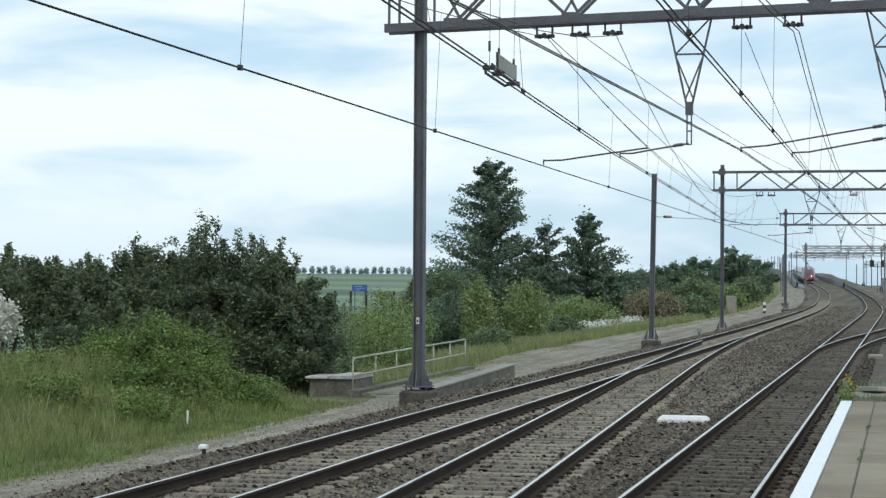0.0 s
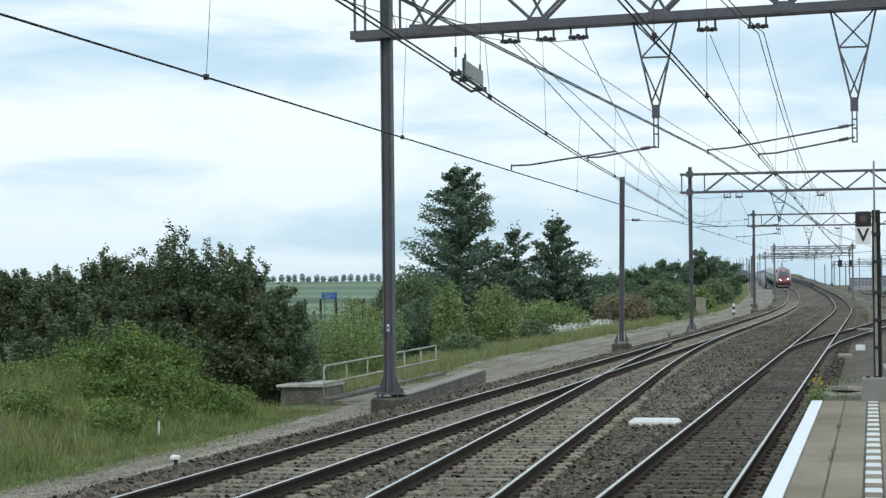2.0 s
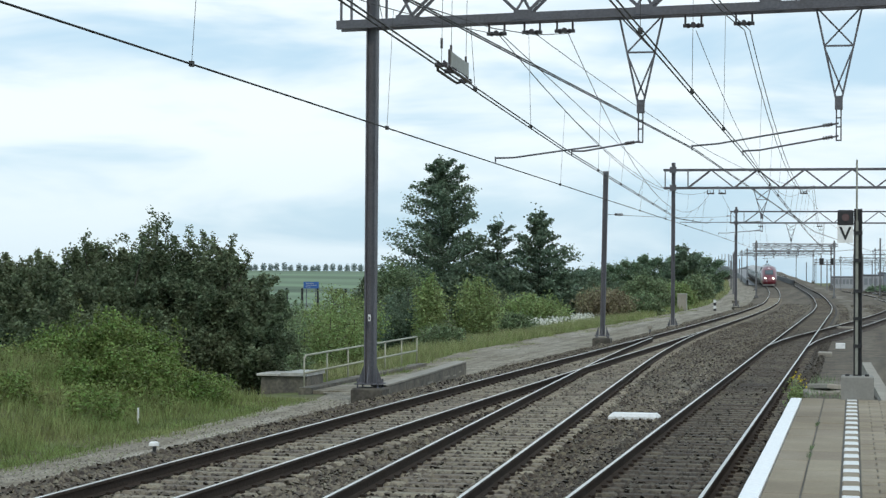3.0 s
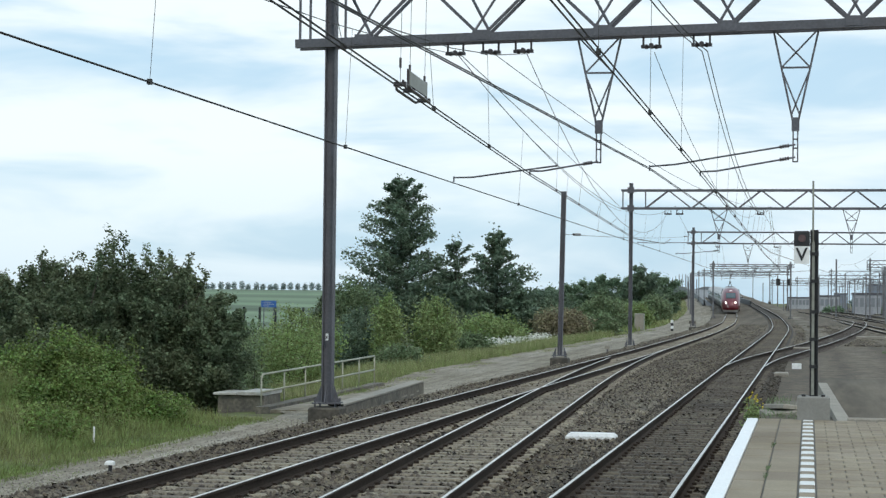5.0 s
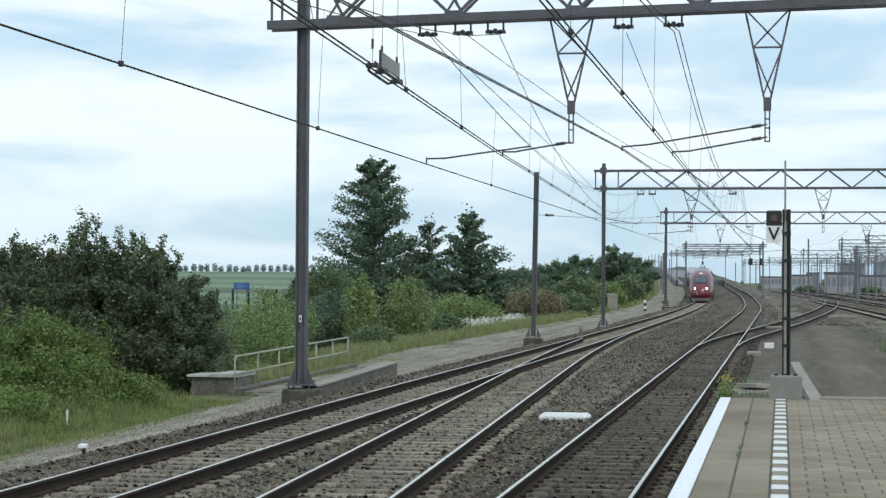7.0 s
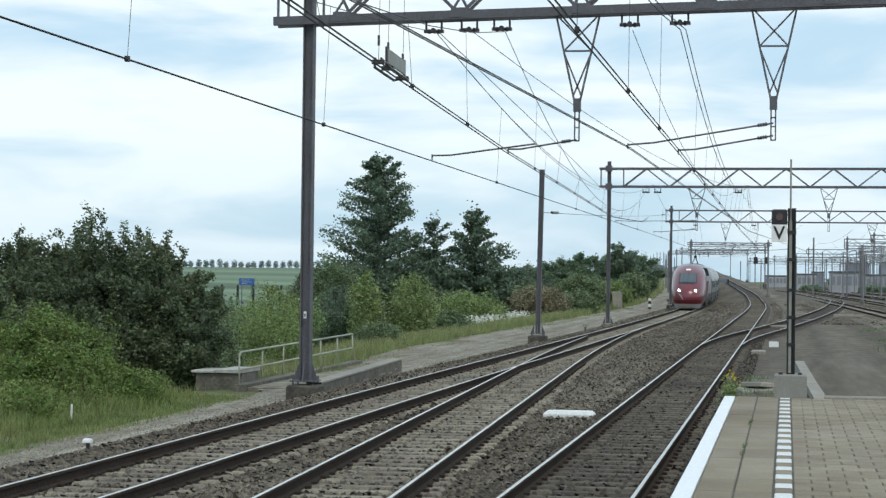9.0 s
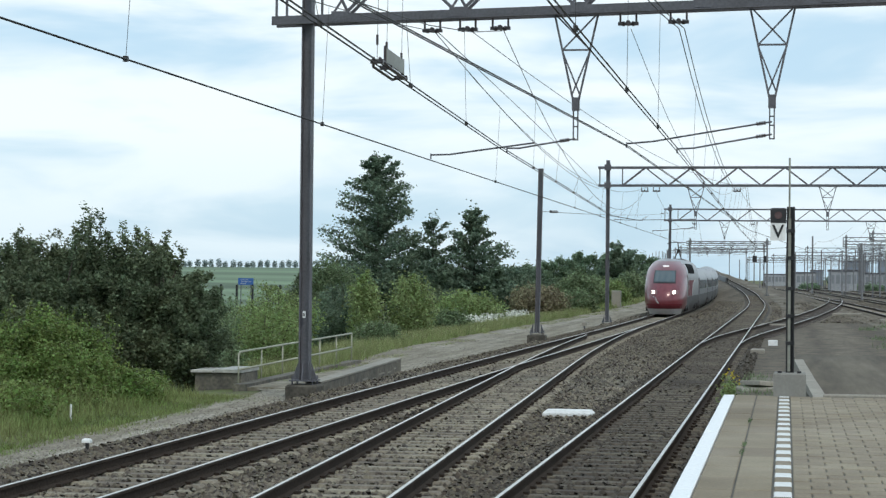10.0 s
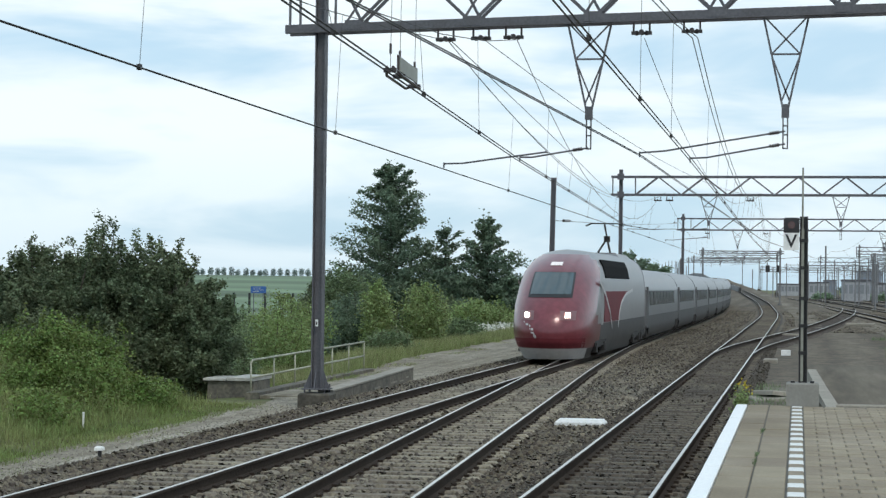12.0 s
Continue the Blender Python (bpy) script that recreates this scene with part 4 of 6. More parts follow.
for y in (-1.5, -0.5, 1.2):
    foot_ = lean @ Vector((0, y, 0.02))
    part("hanger_wire", Shape().tube([foot_, foot_ + Vector((0.02, 0, 1.7))], 0.004, 4), WIRE, ins)
    part("hanger_insulator", Shape().tube([foot_ + Vector((0, 0, 0.22)), foot_ + Vector((0, 0, 0.36))], 0.018, 6), INSUL, ins)
    part("clamp", Shape().box(foot_ - Vector((0.09, 0.03, 0.04)), foot_ + Vector((0.09, 0.03, 0.02))), INSUL, ins)

# far fence, sign, cabinet
for i, x in enumerate((-44.6, -43.3, -42.0, -40.8, -39.7, -38.6)):
    tagged(part("fence_post", Shape().box((x - 0.07, 149.9, ground_at(x, 150) - 0.2), (x + 0.07, 150.1, 1.6)), BLACK), "dark wooden fence post at the field edge", "fence post", "fence posts")
board = thing("road_sign", "blue road sign with white lettering at the field", "road sign")
part("panel", Shape().box((-72.0, 250, 0.95), (-69.9, 250.1, 1.85)), BLUE_SIGN, board, "blue sign panel")
for i, (z, a, b) in enumerate(((1.6, -71.7, -70.6), (1.35, -71.6, -70.2), (1.12, -71.7, -70.9))):
    part("lettering_bar", Shape().box((a, 249.98, z), (b, 250.0, z + 0.05)), LID, board)
for x in (-71.6, -70.3):
    part("leg", Shape().box((x - 0.05, 250, ground_at(x, 250) - 0.1), (x + 0.05, 250.08, 1.0)), STEEL, board)
cab = thing("relay_cabinet", "pale grey relay cabinet beside the path", "cabinet")
part("cabinet_body", Shape().chamfered((-16.3, 184, -0.6), (-15.4, 184.7, 1.2), 0.03), STEEL_PALE, cab)
part("door", Shape().box((-16.24, 183.97, -0.3), (-15.46, 184.0, 1.1)), CONCRETE_PALE, cab)
mk = thing("kilometre_marker", "small black and white striped marker beside the path", "marker post")
for i in range(4):
    part("stripe", Shape().box((-12.95, 185, -0.5 + i * 0.28), (-12.7, 185.15, -0.22 + i * 0.28)), WHITE if i % 2 else BLACK, mk)
dw = thing("dwarf_signal", "small grey dwarf signal on the ballast", "signal")
part("stem", Shape().tube([(-10.55, 103, -0.4), (-10.55, 103, -0.1)], 0.05, 8), STEEL, dw)
part("head", Shape().chamfered((-10.68, 102.9, -0.12), (-10.42, 103.2, 0.1), 0.04), CONCRETE_PALE, dw)

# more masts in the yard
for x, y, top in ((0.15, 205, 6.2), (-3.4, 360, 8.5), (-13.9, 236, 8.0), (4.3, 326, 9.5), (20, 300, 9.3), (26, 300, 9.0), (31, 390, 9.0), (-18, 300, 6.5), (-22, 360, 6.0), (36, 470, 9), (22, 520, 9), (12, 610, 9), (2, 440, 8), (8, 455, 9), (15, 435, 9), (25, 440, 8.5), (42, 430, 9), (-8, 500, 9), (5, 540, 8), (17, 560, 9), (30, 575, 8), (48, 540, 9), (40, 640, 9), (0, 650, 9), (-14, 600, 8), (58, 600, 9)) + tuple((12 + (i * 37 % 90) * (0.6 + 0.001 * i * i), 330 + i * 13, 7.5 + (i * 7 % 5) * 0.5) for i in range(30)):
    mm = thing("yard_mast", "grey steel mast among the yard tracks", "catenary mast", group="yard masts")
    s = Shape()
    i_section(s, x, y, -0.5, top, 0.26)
    part("mast", s, STEEL if y < 280 else STEEL_HAZE, mm)
    part("foot", Shape().chamfered((x - 0.4, y - 0.4, -0.5), (x + 0.4, y + 0.4, 0.0), 0.03), CONCRETE, mm)

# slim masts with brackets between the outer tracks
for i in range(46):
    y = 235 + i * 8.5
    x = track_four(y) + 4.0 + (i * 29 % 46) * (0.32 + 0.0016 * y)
    slim = thing("yard_mast", "slim mast with a bracket arm, grey paled for haze", "catenary mast", group="yard masts")
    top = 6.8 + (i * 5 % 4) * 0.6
    part("mast", Shape().tube([(x, y, -0.4), (x, y, top)], [0.13, 0.09], 6), STEEL_HAZE, slim)
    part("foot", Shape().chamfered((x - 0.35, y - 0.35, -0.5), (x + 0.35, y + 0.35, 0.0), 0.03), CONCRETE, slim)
    part("bracket_arm", Shape().tube([(x, y, top - 0.5), (x - 2.6, y, top - 1.1)], 0.04, 5), STEEL_HAZE, slim)
    part("bracket_arm", Shape().tube([(x, y, top - 1.7), (x - 2.7, y, top - 1.4)], 0.04, 5), STEEL_HAZE, slim)
# wires over the yard tracks, seen as a fine web
for i in range(9):
    off = 5.0 * (i % 5) + 2.5 * (i // 5)
    pts = [(track_four(y) + off, y, 5.5 if i % 2 else 7.4) for y in (190, 260, 330, 400, 470, 540)]
    wire("overhead_wire", pts, 0.012, "dark wire over the yard tracks", sag=0.0 if i % 2 else 0.5)
# a two-headed far signal on a post
far_sig = thing("yard_signal", "dark far signal with two lamp heads on a post", "signal")
fx, fz = -5.2, 5.9
part("post", Shape().tube([(fx + 0.9, 330, 0.0), (fx + 0.9, 330, fz)], 0.09, 6), STEEL_HAZE, far_sig)
part("cross_arm", Shape().bar((fx - 0.1, 330, fz - 0.7), (fx + 1.9, 330, fz - 0.7), 0.1), STEEL_HAZE, far_sig)
for e in (0.0, 1.8):
    part("signal_head", Shape().chamfered((fx + e - 0.35, 329.8, fz - 0.75), (fx + e + 0.35, 330.2, fz + 0.35), 0.08), BLACK, far_sig, "black lamp head")

# distance: viaduct, buildings
FLY_CONCRETE = material("grey_flyover_concrete", (0.24, 0.245, 0.25), 0.9, 0, 0.12, 2, 0.2, 0)
fly = thing("viaduct", "pale concrete railway viaduct rising behind the trees", "bridge", kind="structure")
deck = [(track_one(y) + 1.0, y, rise(y) - 0.3) for y in (395, 440, 480, 520, 570)]
deck += [(-33.2, 620, 4.7), (-37.0, 665, 5.9), (-41.5, 700, 6.3), (-48.0, 760, 5.8), (-56.8, 840, 4.4), (-69.0, 940, 3.4), (-86.2, 1050, 2.7), (-110.0, 1180, 2.0)]
part("deck", Shape().sweep(deck, [(-4.6, -1.1), (-4.6, 0.0), (4.6, 0.0), (4.6, -1.1)], True), FLY_CONCRETE, fly)
for e in (-4.6, 4.6):
    part("parapet", Shape().sweep(deck, [(e - 0.15, 0.0), (e - 0.15, 1.1), (e + 0.15, 1.1), (e + 0.15, 0.0)], True), FLY_CONCRETE, fly, "pale concrete parapet")
for (x, y, z), (x2, y2, z2) in zip(deck[4:], deck[5:]):
    for u in (0.0, 0.5):
        part("pier", Shape().chamfered((x + (x2 - x) * u - 2.6, y + (y2 - y) * u - 0.7, -2.5), (x + (x2 - x) * u + 2.6, y + (y2 - y) * u + 0.7, z + (z2 - z) * u - 1.0), 0.1), CONCRETE, fly)
        part("viaduct_mast", Shape().tube([(x + (x2 - x) * u - 4.6, y + (y2 - y) * u, z + (z2 - z) * u), (x + (x2 - x) * u - 4.6, y + (y2 - y) * u, z + (z2 - z) * u + 5.4)], 0.13, 5), STEEL_HAZE, fly)


def building(x, y, w, h, floors, cols, mat, label):
    b = thing("office_building", label, "building", group="far buildings")
    part("wall", Shape().box((x, y, -1), (x + w, y + 16, h)), mat, b)
    part("roof", Shape().box((x - 0.2, y - 0.2, h), (x + w + 0.2, y + 16.2, h + 0.4)), STEEL, b)
    for i in range(floors):
        for k in range(cols):
            a = x + w * (k + 0.15) / cols
            part("window", Shape().box((a, y - 0.06, h * (i + 0.35) / floors), (a + w * 0.7 / cols, y + 0.02, h * (i + 0.82) / floors)), GLASS_HAZE, b)


# pane colour lifted to a haze grey, so distant windows lose contrast
GLASS_HAZE = material("haze_paled_window_glass", (0.22, 0.24, 0.26), 0.3, 0, 0.1, 3, 1, 0)
WALL_FAR = material("grey_cladding", (0.36, 0.375, 0.40), 0.8, 0, 0.15, 2, 0.2, 0)
WALL_PALE = material("pale_cladding", (0.40, 0.42, 0.44), 0.8, 0, 0.15, 2, 0.2, 0)
WALL_BLUE = material("blue_grey_cladding", (0.23, 0.27, 0.33), 0.6, 0, 0.15, 2, 0.2, 0)
for x, y, w, h, floors, cols, m, label in (
    (9.4, 430, 5.8, 4.1, 1, 5, WALL_FAR, "low grey depot shed with a dark roof"),
    (18.7, 640, 7.5, 7.9, 3, 10, WALL_BLUE, "blue grey office block beyond the yard"),
    (29.8, 640, 8.5, 8.3, 3, 9, WALL_BLUE, "blue grey office block beyond the yard"),
    (2.8, 560, 5.4, 3.9, 1, 4, WALL_PALE, "long pale workshop hall beyond the yard"),
    (-7.5, 690, 7.4, 3.6, 1, 6, WALL_PALE, "long pale workshop hall beyond the yard"),
    (19.6, 500, 13.0, 3.7, 1, 9, WALL_FAR, "low grey store beyond the yard"),
    (8.9, 720, 4.4, 5.2, 2, 5, WALL_BLUE, "blue grey block beyond the yard"),
):
    building(x, y, w, h, floors, cols, m, label)
# ---------------------------------------------------------------- vegetation
LEAF_DARK = leaf_material("dark_bush_leaf", (0.125, 0.165, 0.095), (0.20, 0.225, 0.13))
LEAF_BANK = leaf_material("bramble_leaf", (0.125, 0.19, 0.05), (0.235, 0.275, 0.095), 0.6)
LEAF_FRESH = leaf_material("fresh_green_leaf", (0.21, 0.285, 0.105), (0.28, 0.33, 0.15))
LEAF_GREY = leaf_material("grey_green_leaf", (0.155, 0.21, 0.11), (0.22, 0.265, 0.145))
LEAF_TREE = leaf_material("tree_leaf", (0.125, 0.18, 0.125), (0.175, 0.225, 0.145))
# leaf colours of distant growth, paled and blued to paint in the haze
LEAF_HAZE = leaf_material("haze_paled_wood_leaf", (0.17, 0.245, 0.155), (0.20, 0.265, 0.165))
LEAF_ROW_HAZE = leaf_material("haze_paled_row_leaf", (0.27, 0.335, 0.325), (0.29, 0.355, 0.335))
LEAF_BROWN = leaf_material("reddish_brown_leaf", (0.27, 0.225, 0.15), (0.21, 0.215, 0.12))
GRASS = leaf_material("grass_blade", (0.185, 0.24, 0.08), (0.28, 0.285, 0.13))
GRASS_DRY = leaf_material("pale_grass_blade", (0.32, 0.32, 0.165), (0.22, 0.26, 0.11))
PETAL = leaf_material("white_petal", (0.75, 0.75, 0.70), (0.6, 0.62, 0.5), 0.1)
PETAL_YELLOW = leaf_material("yellow_petal", (0.6, 0.5, 0.06), (0.5, 0.4, 0.05), 0.1)


def unit(n):
    v = rng.normal(size=(n, 3))
    return v / np.linalg.norm(v, axis=1, keepdims=True)


def leaves(centres, length, width, lift=0.3):
    """Rhombic leaves at the centres, turned at random, tending to lie level."""
    n = len(centres)
    a = unit(n)
    a[:, 2] *= 0.6
    a /= np.linalg.norm(a, axis=1, keepdims=True)
    up = unit(n) + np.array([0, 0, lift])
    b = np.cross(a, up)
    b /= np.linalg.norm(b, axis=1, keepdims=True) + 1e-9
    k = rng.uniform(0.6, 1.3, (n, 1))
    a, b = a * length / 2 * k, b * width / 2 * k
    v = np.stack([centres - a, centres + b, centres + a, centres - b], 1).reshape(-1, 3)
    return v, np.arange(4 * n).reshape(-1, 4)


def blades(feet, height, width, lean=0.35):
    n = len(feet)
    h = height * rng.uniform(0.5, 1.25, (n, 1))
    d = rng.normal(size=(n, 3)) * lean * h
    d[:, 2] = h[:, 0]
    side = unit(n)
    side[:, 2] = 0
    side *= width / 2
    v = np.stack([feet - side, feet + side, feet + d * 0.6 + side * 0.7, feet + d], 1).reshape(-1, 3)
    return v, np.arange(4 * n).reshape(-1, 4)


def ellipsoid(n, c, r, inner=0.45, lumpy=0.32, floor_=None):
    """Points in a lumpy ellipsoid, denser towards its skin."""
    d = unit(n)
    f = inner + (1 - inner) * rng.uniform(0, 1, n) ** 0.6
    seed = rng.uniform(0, 50)
    bump = np.array([noise.noise(Vector(p) * 2.6 + Vector((seed, 0, 0))) for p in d]) + 0.6 * np.array([noise.noise(Vector(p) * 6.0 + Vector((0, seed, 0))) for p in d])
    p = np.array(c) + d * (f * (1 + lumpy * bump))[:, None] * np.array(r)
    return p if floor_ is None else p[p[:, 2] > floor_]


def clumped(points, per, spread_):
    p = np.repeat(points, per, 0)
    return p + rng.normal(size=p.shape) * spread_


def sprig(foot, height, n, lean=0.12):
    """Leaf places along an upright shoot."""
    u = rng.uniform(0, 1, n)
    d = np.array([rng.normal() * lean, rng.normal() * lean, 1.0])
    return np.array(foot) + d * (u * height)[:, None] + rng.normal(size=(n, 3)) * (0.085 * (1.2 - u))[:, None]


def bush(name, c, r, mat, label, clumps=1500, per=9, leaf=(0.10, 0.058), sprigs=0, group="", stems=5, spread_=0.12, sprig_h=0.9):
    """A shrub: stems that fork from the ground and a crown of leaf clumps. c: middle of the crown; r: half sizes."""
    g = ground_at(c[0], c[1])
    t = thing(name, label, "bush", group)
    for i in range(stems):
        a = rng.uniform(0, 6.28)
        tip = Vector((c[0] + r[0] * 0.6 * math.cos(a), c[1] + r[1] * 0.6 * math.sin(a), c[2] + r[2] * rng.uniform(0.1, 0.6)))
        foot = Vector((c[0] + 0.15 * r[0] * math.cos(a), c[1] + 0.15 * r[1] * math.sin(a), g - 0.15))
        part("stem", Shape().tube([foot, foot.lerp(tip, 0.5) + Vector((0, 0, 0.2)), tip], [0.05, 0.03, 0.01], 5), BARK, t)
    p = clumped(ellipsoid(clumps, c, r, floor_=g), per, spread_)
    extra, twigs = [], Shape()
    for i in range(sprigs):
        a, q = rng.uniform(0, 6.28), rng.uniform(0.0, 0.85)
        foot = (c[0] + r[0] * q * math.cos(a), c[1] + r[1] * q * math.sin(a), c[2] + r[2] * math.sqrt(1 - q * q) * 0.9)
        tall = sprig_h * rng.uniform(0.4, 1.2)
        extra.append(sprig(foot, tall, 60))
        top = extra[-1][np.argmax(extra[-1][:, 2])]
        twigs.tube([Vector(foot) - Vector((0, 0, 0.5)), Vector(foot).lerp(Vector(top), 0.6), Vector(top)], [0.02, 0.012, 0.005], 4)
    if twigs.v:
        tagged(part("twig_growth", twigs, BARK, t), kind="stuff")
    p = np.concatenate([p] + extra)
    v, f = leaves(p, *leaf)
    tagged(part("crown", quick_mesh("crown", v, f, mat), None, t), kind="stuff")
    return t


def boughs(c, r, n, leaves_each, reach, width, droop=0.0, low=-0.15):
    """Leaf places along leafy boughs that leave a lumpy core in all directions and bend up or down."""
    out = []
    for i in range(n):
        d = unit(1)[0]
        if d[2] < low:
            d[2] = -d[2]
        base = np.array(c) + d * np.array(r) * rng.uniform(0.45, 0.85)
        bend = np.array([rng.normal() * 0.3, rng.normal() * 0.3, 0.55 - droop + rng.normal() * 0.2])
        way = d + bend
        way /= np.linalg.norm(way)
        far_ = reach * rng.uniform(0.5, 1.35)
        k = int(leaves_each * rng.uniform(0.6, 1.4))
        u = rng.uniform(0, 1, (k, 1))
        path_ = base + way * u * far_ - np.array([0, 0, droop]) * u * u * far_
        out.append(path_ + rng.normal(size=(k, 3)) * width * (1.15 - 0.85 * u))
    return np.concatenate(out)


def thicket(c, r, label, n=60, each=520, reach=1.0, width=0.15, sprigs=6, sprig_h=0.9, mat=None, leaf=(0.1, 0.055), group="dark bushes"):
    """A large shrub of many separate boughs over a thin dark inside, with open shoots on top."""
    g = ground_at(c[0], c[1])
    t = thing("bush", label, "bush", group)
    for i in range(7):
        a = rng.uniform(0, 6.28)
        tip = Vector((c[0] + r[0] * 0.7 * math.cos(a), c[1] + r[1] * 0.7 * math.sin(a), c[2] + r[2] * rng.uniform(0.2, 0.7)))
        foot = Vector((c[0] + 0.2 * r[0] * math.cos(a), c[1] + 0.2 * r[1] * math.sin(a), g - 0.15))
        part("stem", Shape().tube([foot, foot.lerp(tip, 0.5) + Vector((0, 0, 0.25)), tip], [0.06, 0.035, 0.012], 5), BARK, t)
    p = [boughs(c, r, n, each, reach, width), clumped(ellipsoid(260, c, (r[0] * 0.85, r[1] * 0.85, r[2] * 0.85), 0.3, 0.3), 22, 0.2)]
    twigs = Shape()
    for i in range(sprigs):
        a, q = rng.uniform(0, 6.28), rng.uniform(0.0, 0.8)
        foot = np.array((c[0] + r[0] * q * math.cos(a), c[1] + r[1] * q * math.sin(a), c[2] + r[2] * math.sqrt(1 - q * q)))
        tall = sprig_h * rng.uniform(0.5, 1.3)
        lean_ = np.array([rng.normal() * 0.2, rng.normal() * 0.2, 1.0])
        for b in range(5):
            side_ = np.array([rng.normal() * 0.4, rng.normal() * 0.4, 0.7])
            k = 46
            u = rng.uniform(0, 1, (k, 1))
            start_ = foot + lean_ * tall * (0.15 + 0.17 * b)
            p.append(start_ + side_ * u * 0.34 * tall + rng.normal(size=(k, 3)) * 0.055)
        twigs.tube([Vector(foot - lean_ * 0.6), Vector(foot + lean_ * 0.5 * tall), Vector(foot + lean_ * tall)], [0.022, 0.013, 0.005], 4)
    if twigs.v:
        tagged(part("twig_growth", twigs, BARK, t), kind="stuff")
    p = np.concatenate(p)
    v, f = leaves(p[p[:, 2] > g], *leaf)
    tagged(part("crown", quick_mesh("crown", v, f, mat or LEAF_DARK), None, t), kind="stuff")


BUSHES = "large dark green bush behind the grassy bank"
for c, r, n, tall, shoots_ in (((-19.1, 51.6, 1.35), (1.7, 1.6, 1.75), 95, 1.0, 9), ((-17.6, 51.5, 1.3), (1.3, 1.4, 1.6), 85, 0.7, 5), ((-16.35, 51.3, 0.55), (0.85, 1.1, 1.2), 60, 0.4, 3), ((-16.1, 51.0, 0.0), (0.8, 0.9, 0.6), 36, 0.3, 0),
                          ((-21.3, 52.1, 1.25), (1.8, 1.6, 1.55), 85, 0.7, 6), ((-23.9, 52.6, 1.15), (1.8, 1.7, 1.45), 80, 0.7, 6), ((-26.9, 53.6, 1.35), (2.0, 1.8, 1.7), 80, 0.8, 6),
                          ((-20.6, 50.1, 0.5), (2.6, 0.8, 0.9), 60, 0.3, 0), ((-18.0, 50.2, 0.25), (1.5, 0.7, 0.7), 46, 0.3, 0)):
    thicket(c, r, BUSHES, n, 520, 0.95, 0.15, shoots_, tall)
thicket((-24.8, 50.0, 1.3), (0.5, 0.4, 0.5), "pale flowering elder branch among dark bushes", 4, 60, 0.5, 0.1, 0, 0.3, PETAL, (0.1, 0.08))

# bramble bank in the foreground
bank_pts = []
for c, r, n in (((-16.75, 42.6, 0.62), (1.35, 1.9, 1.15), 3600), ((-18.4, 43.4, 0.5), (1.5, 2.2, 1.0), 2600), ((-20.8, 44.0, 0.2), (2.0, 2.6, 0.65), 2000), ((-23.6, 45, 0.3), (2.4, 2.6, 0.7), 1700), ((-26.6, 46, 0.45), (3, 3, 0.8), 1500), ((-15.7, 40.6, 0.3), (1.2, 1.7, 0.8), 2200), ((-17.6, 40.6, 0.2), (1.5, 1.7, 0.75), 1800), ((-15.4, 43.0, 0.0), (0.9, 1.3, 0.6), 1000), ((-15.7, 37.6, -0.05), (1.1, 1.6, 0.55), 1100), ((-14.9, 39.0, -0.1), (0.8, 1.5, 0.5), 900), ((-14.8, 42.0, 0.0), (0.8, 1.4, 0.55), 900), ((-16.9, 35.6, 0.1), (1.3, 1.6, 0.65), 1300), ((-18.8, 37.4, 0.2), (1.6, 1.8, 0.75), 1500), ((-21.0, 39.5, 0.2), (1.8, 1.8, 0.7), 1300)):
    bank_pts.append(clumped(ellipsoid(n // 3, (c[0], c[1], c[2] - 0.3), r, 0.7, 0.4, floor_=-0.5), 14, 0.10))
    bank_pts.append(boughs((c[0], c[1], c[2] - 0.35), (r[0] * 0.9, r[1] * 0.9, r[2] * 0.9), n // 24, 210, 0.75, 0.085, 0.75, -0.05))
for i in range(16):
    y = rng.uniform(40.5, 44)
    x = -16.9 + rng.normal() * 0.9
    bank_pts.append(sprig((x, y, 1.15 + rng.normal() * 0.1), rng.uniform(0.3, 0.75), 50, 0.2))
for i in range(24):
    y = rng.uniform(29, 47)
    x = path_left(y) - rng.uniform(1.6, 8)
    r = rng.uniform(0.25, 0.5)
    bank_pts.append(clumped(ellipsoid(int(240 * r / 0.5), (x, y, ground_height(x, y) + r * 0.45), (r * 1.2, r * 1.2, r * 0.8), 0.8, 0.25), 8, 0.09))
v, f = leaves(np.concatenate(bank_pts), 0.075, 0.05, 1.0)
tagged(part("brambles", quick_mesh("brambles", v, f, LEAF_BANK), None), "dense green brambles covering the bank", "brambles", kind="stuff")


def scatter_feet(n, x0, x1, y0, y1, keep=None):
    """Ground points; x counts from the path's edge to the left."""
    y = rng.uniform(y0, y1, n)
    off = x0 + (x1 - x0) * rng.uniform(0, 1, n)
    pts = np.array([(path_left(b) - a, b) for a, b in zip(off, y)])
    pts = pts[~((pts[:, 1] > 45) & (pts[:, 1] < 51) & (pts[:, 0] > -16.3))]
    patch = np.array([noise.noise((p[0] * 0.45, p[1] * 0.3, 9.0)) for p in pts])
    pts = pts[patch > (-0.15 if keep is None else keep)]
    return np.array([(p[0], p[1], ground_height(p[0], p[1]) - 0.02) for p in pts])


def grass(name, feet, h, w, mat, label, lean=0.35):
    v, f = blades(feet, h, w, lean)
    return tagged(part(name, quick_mesh(name, v, f, mat), None), label, "grass", kind="stuff")


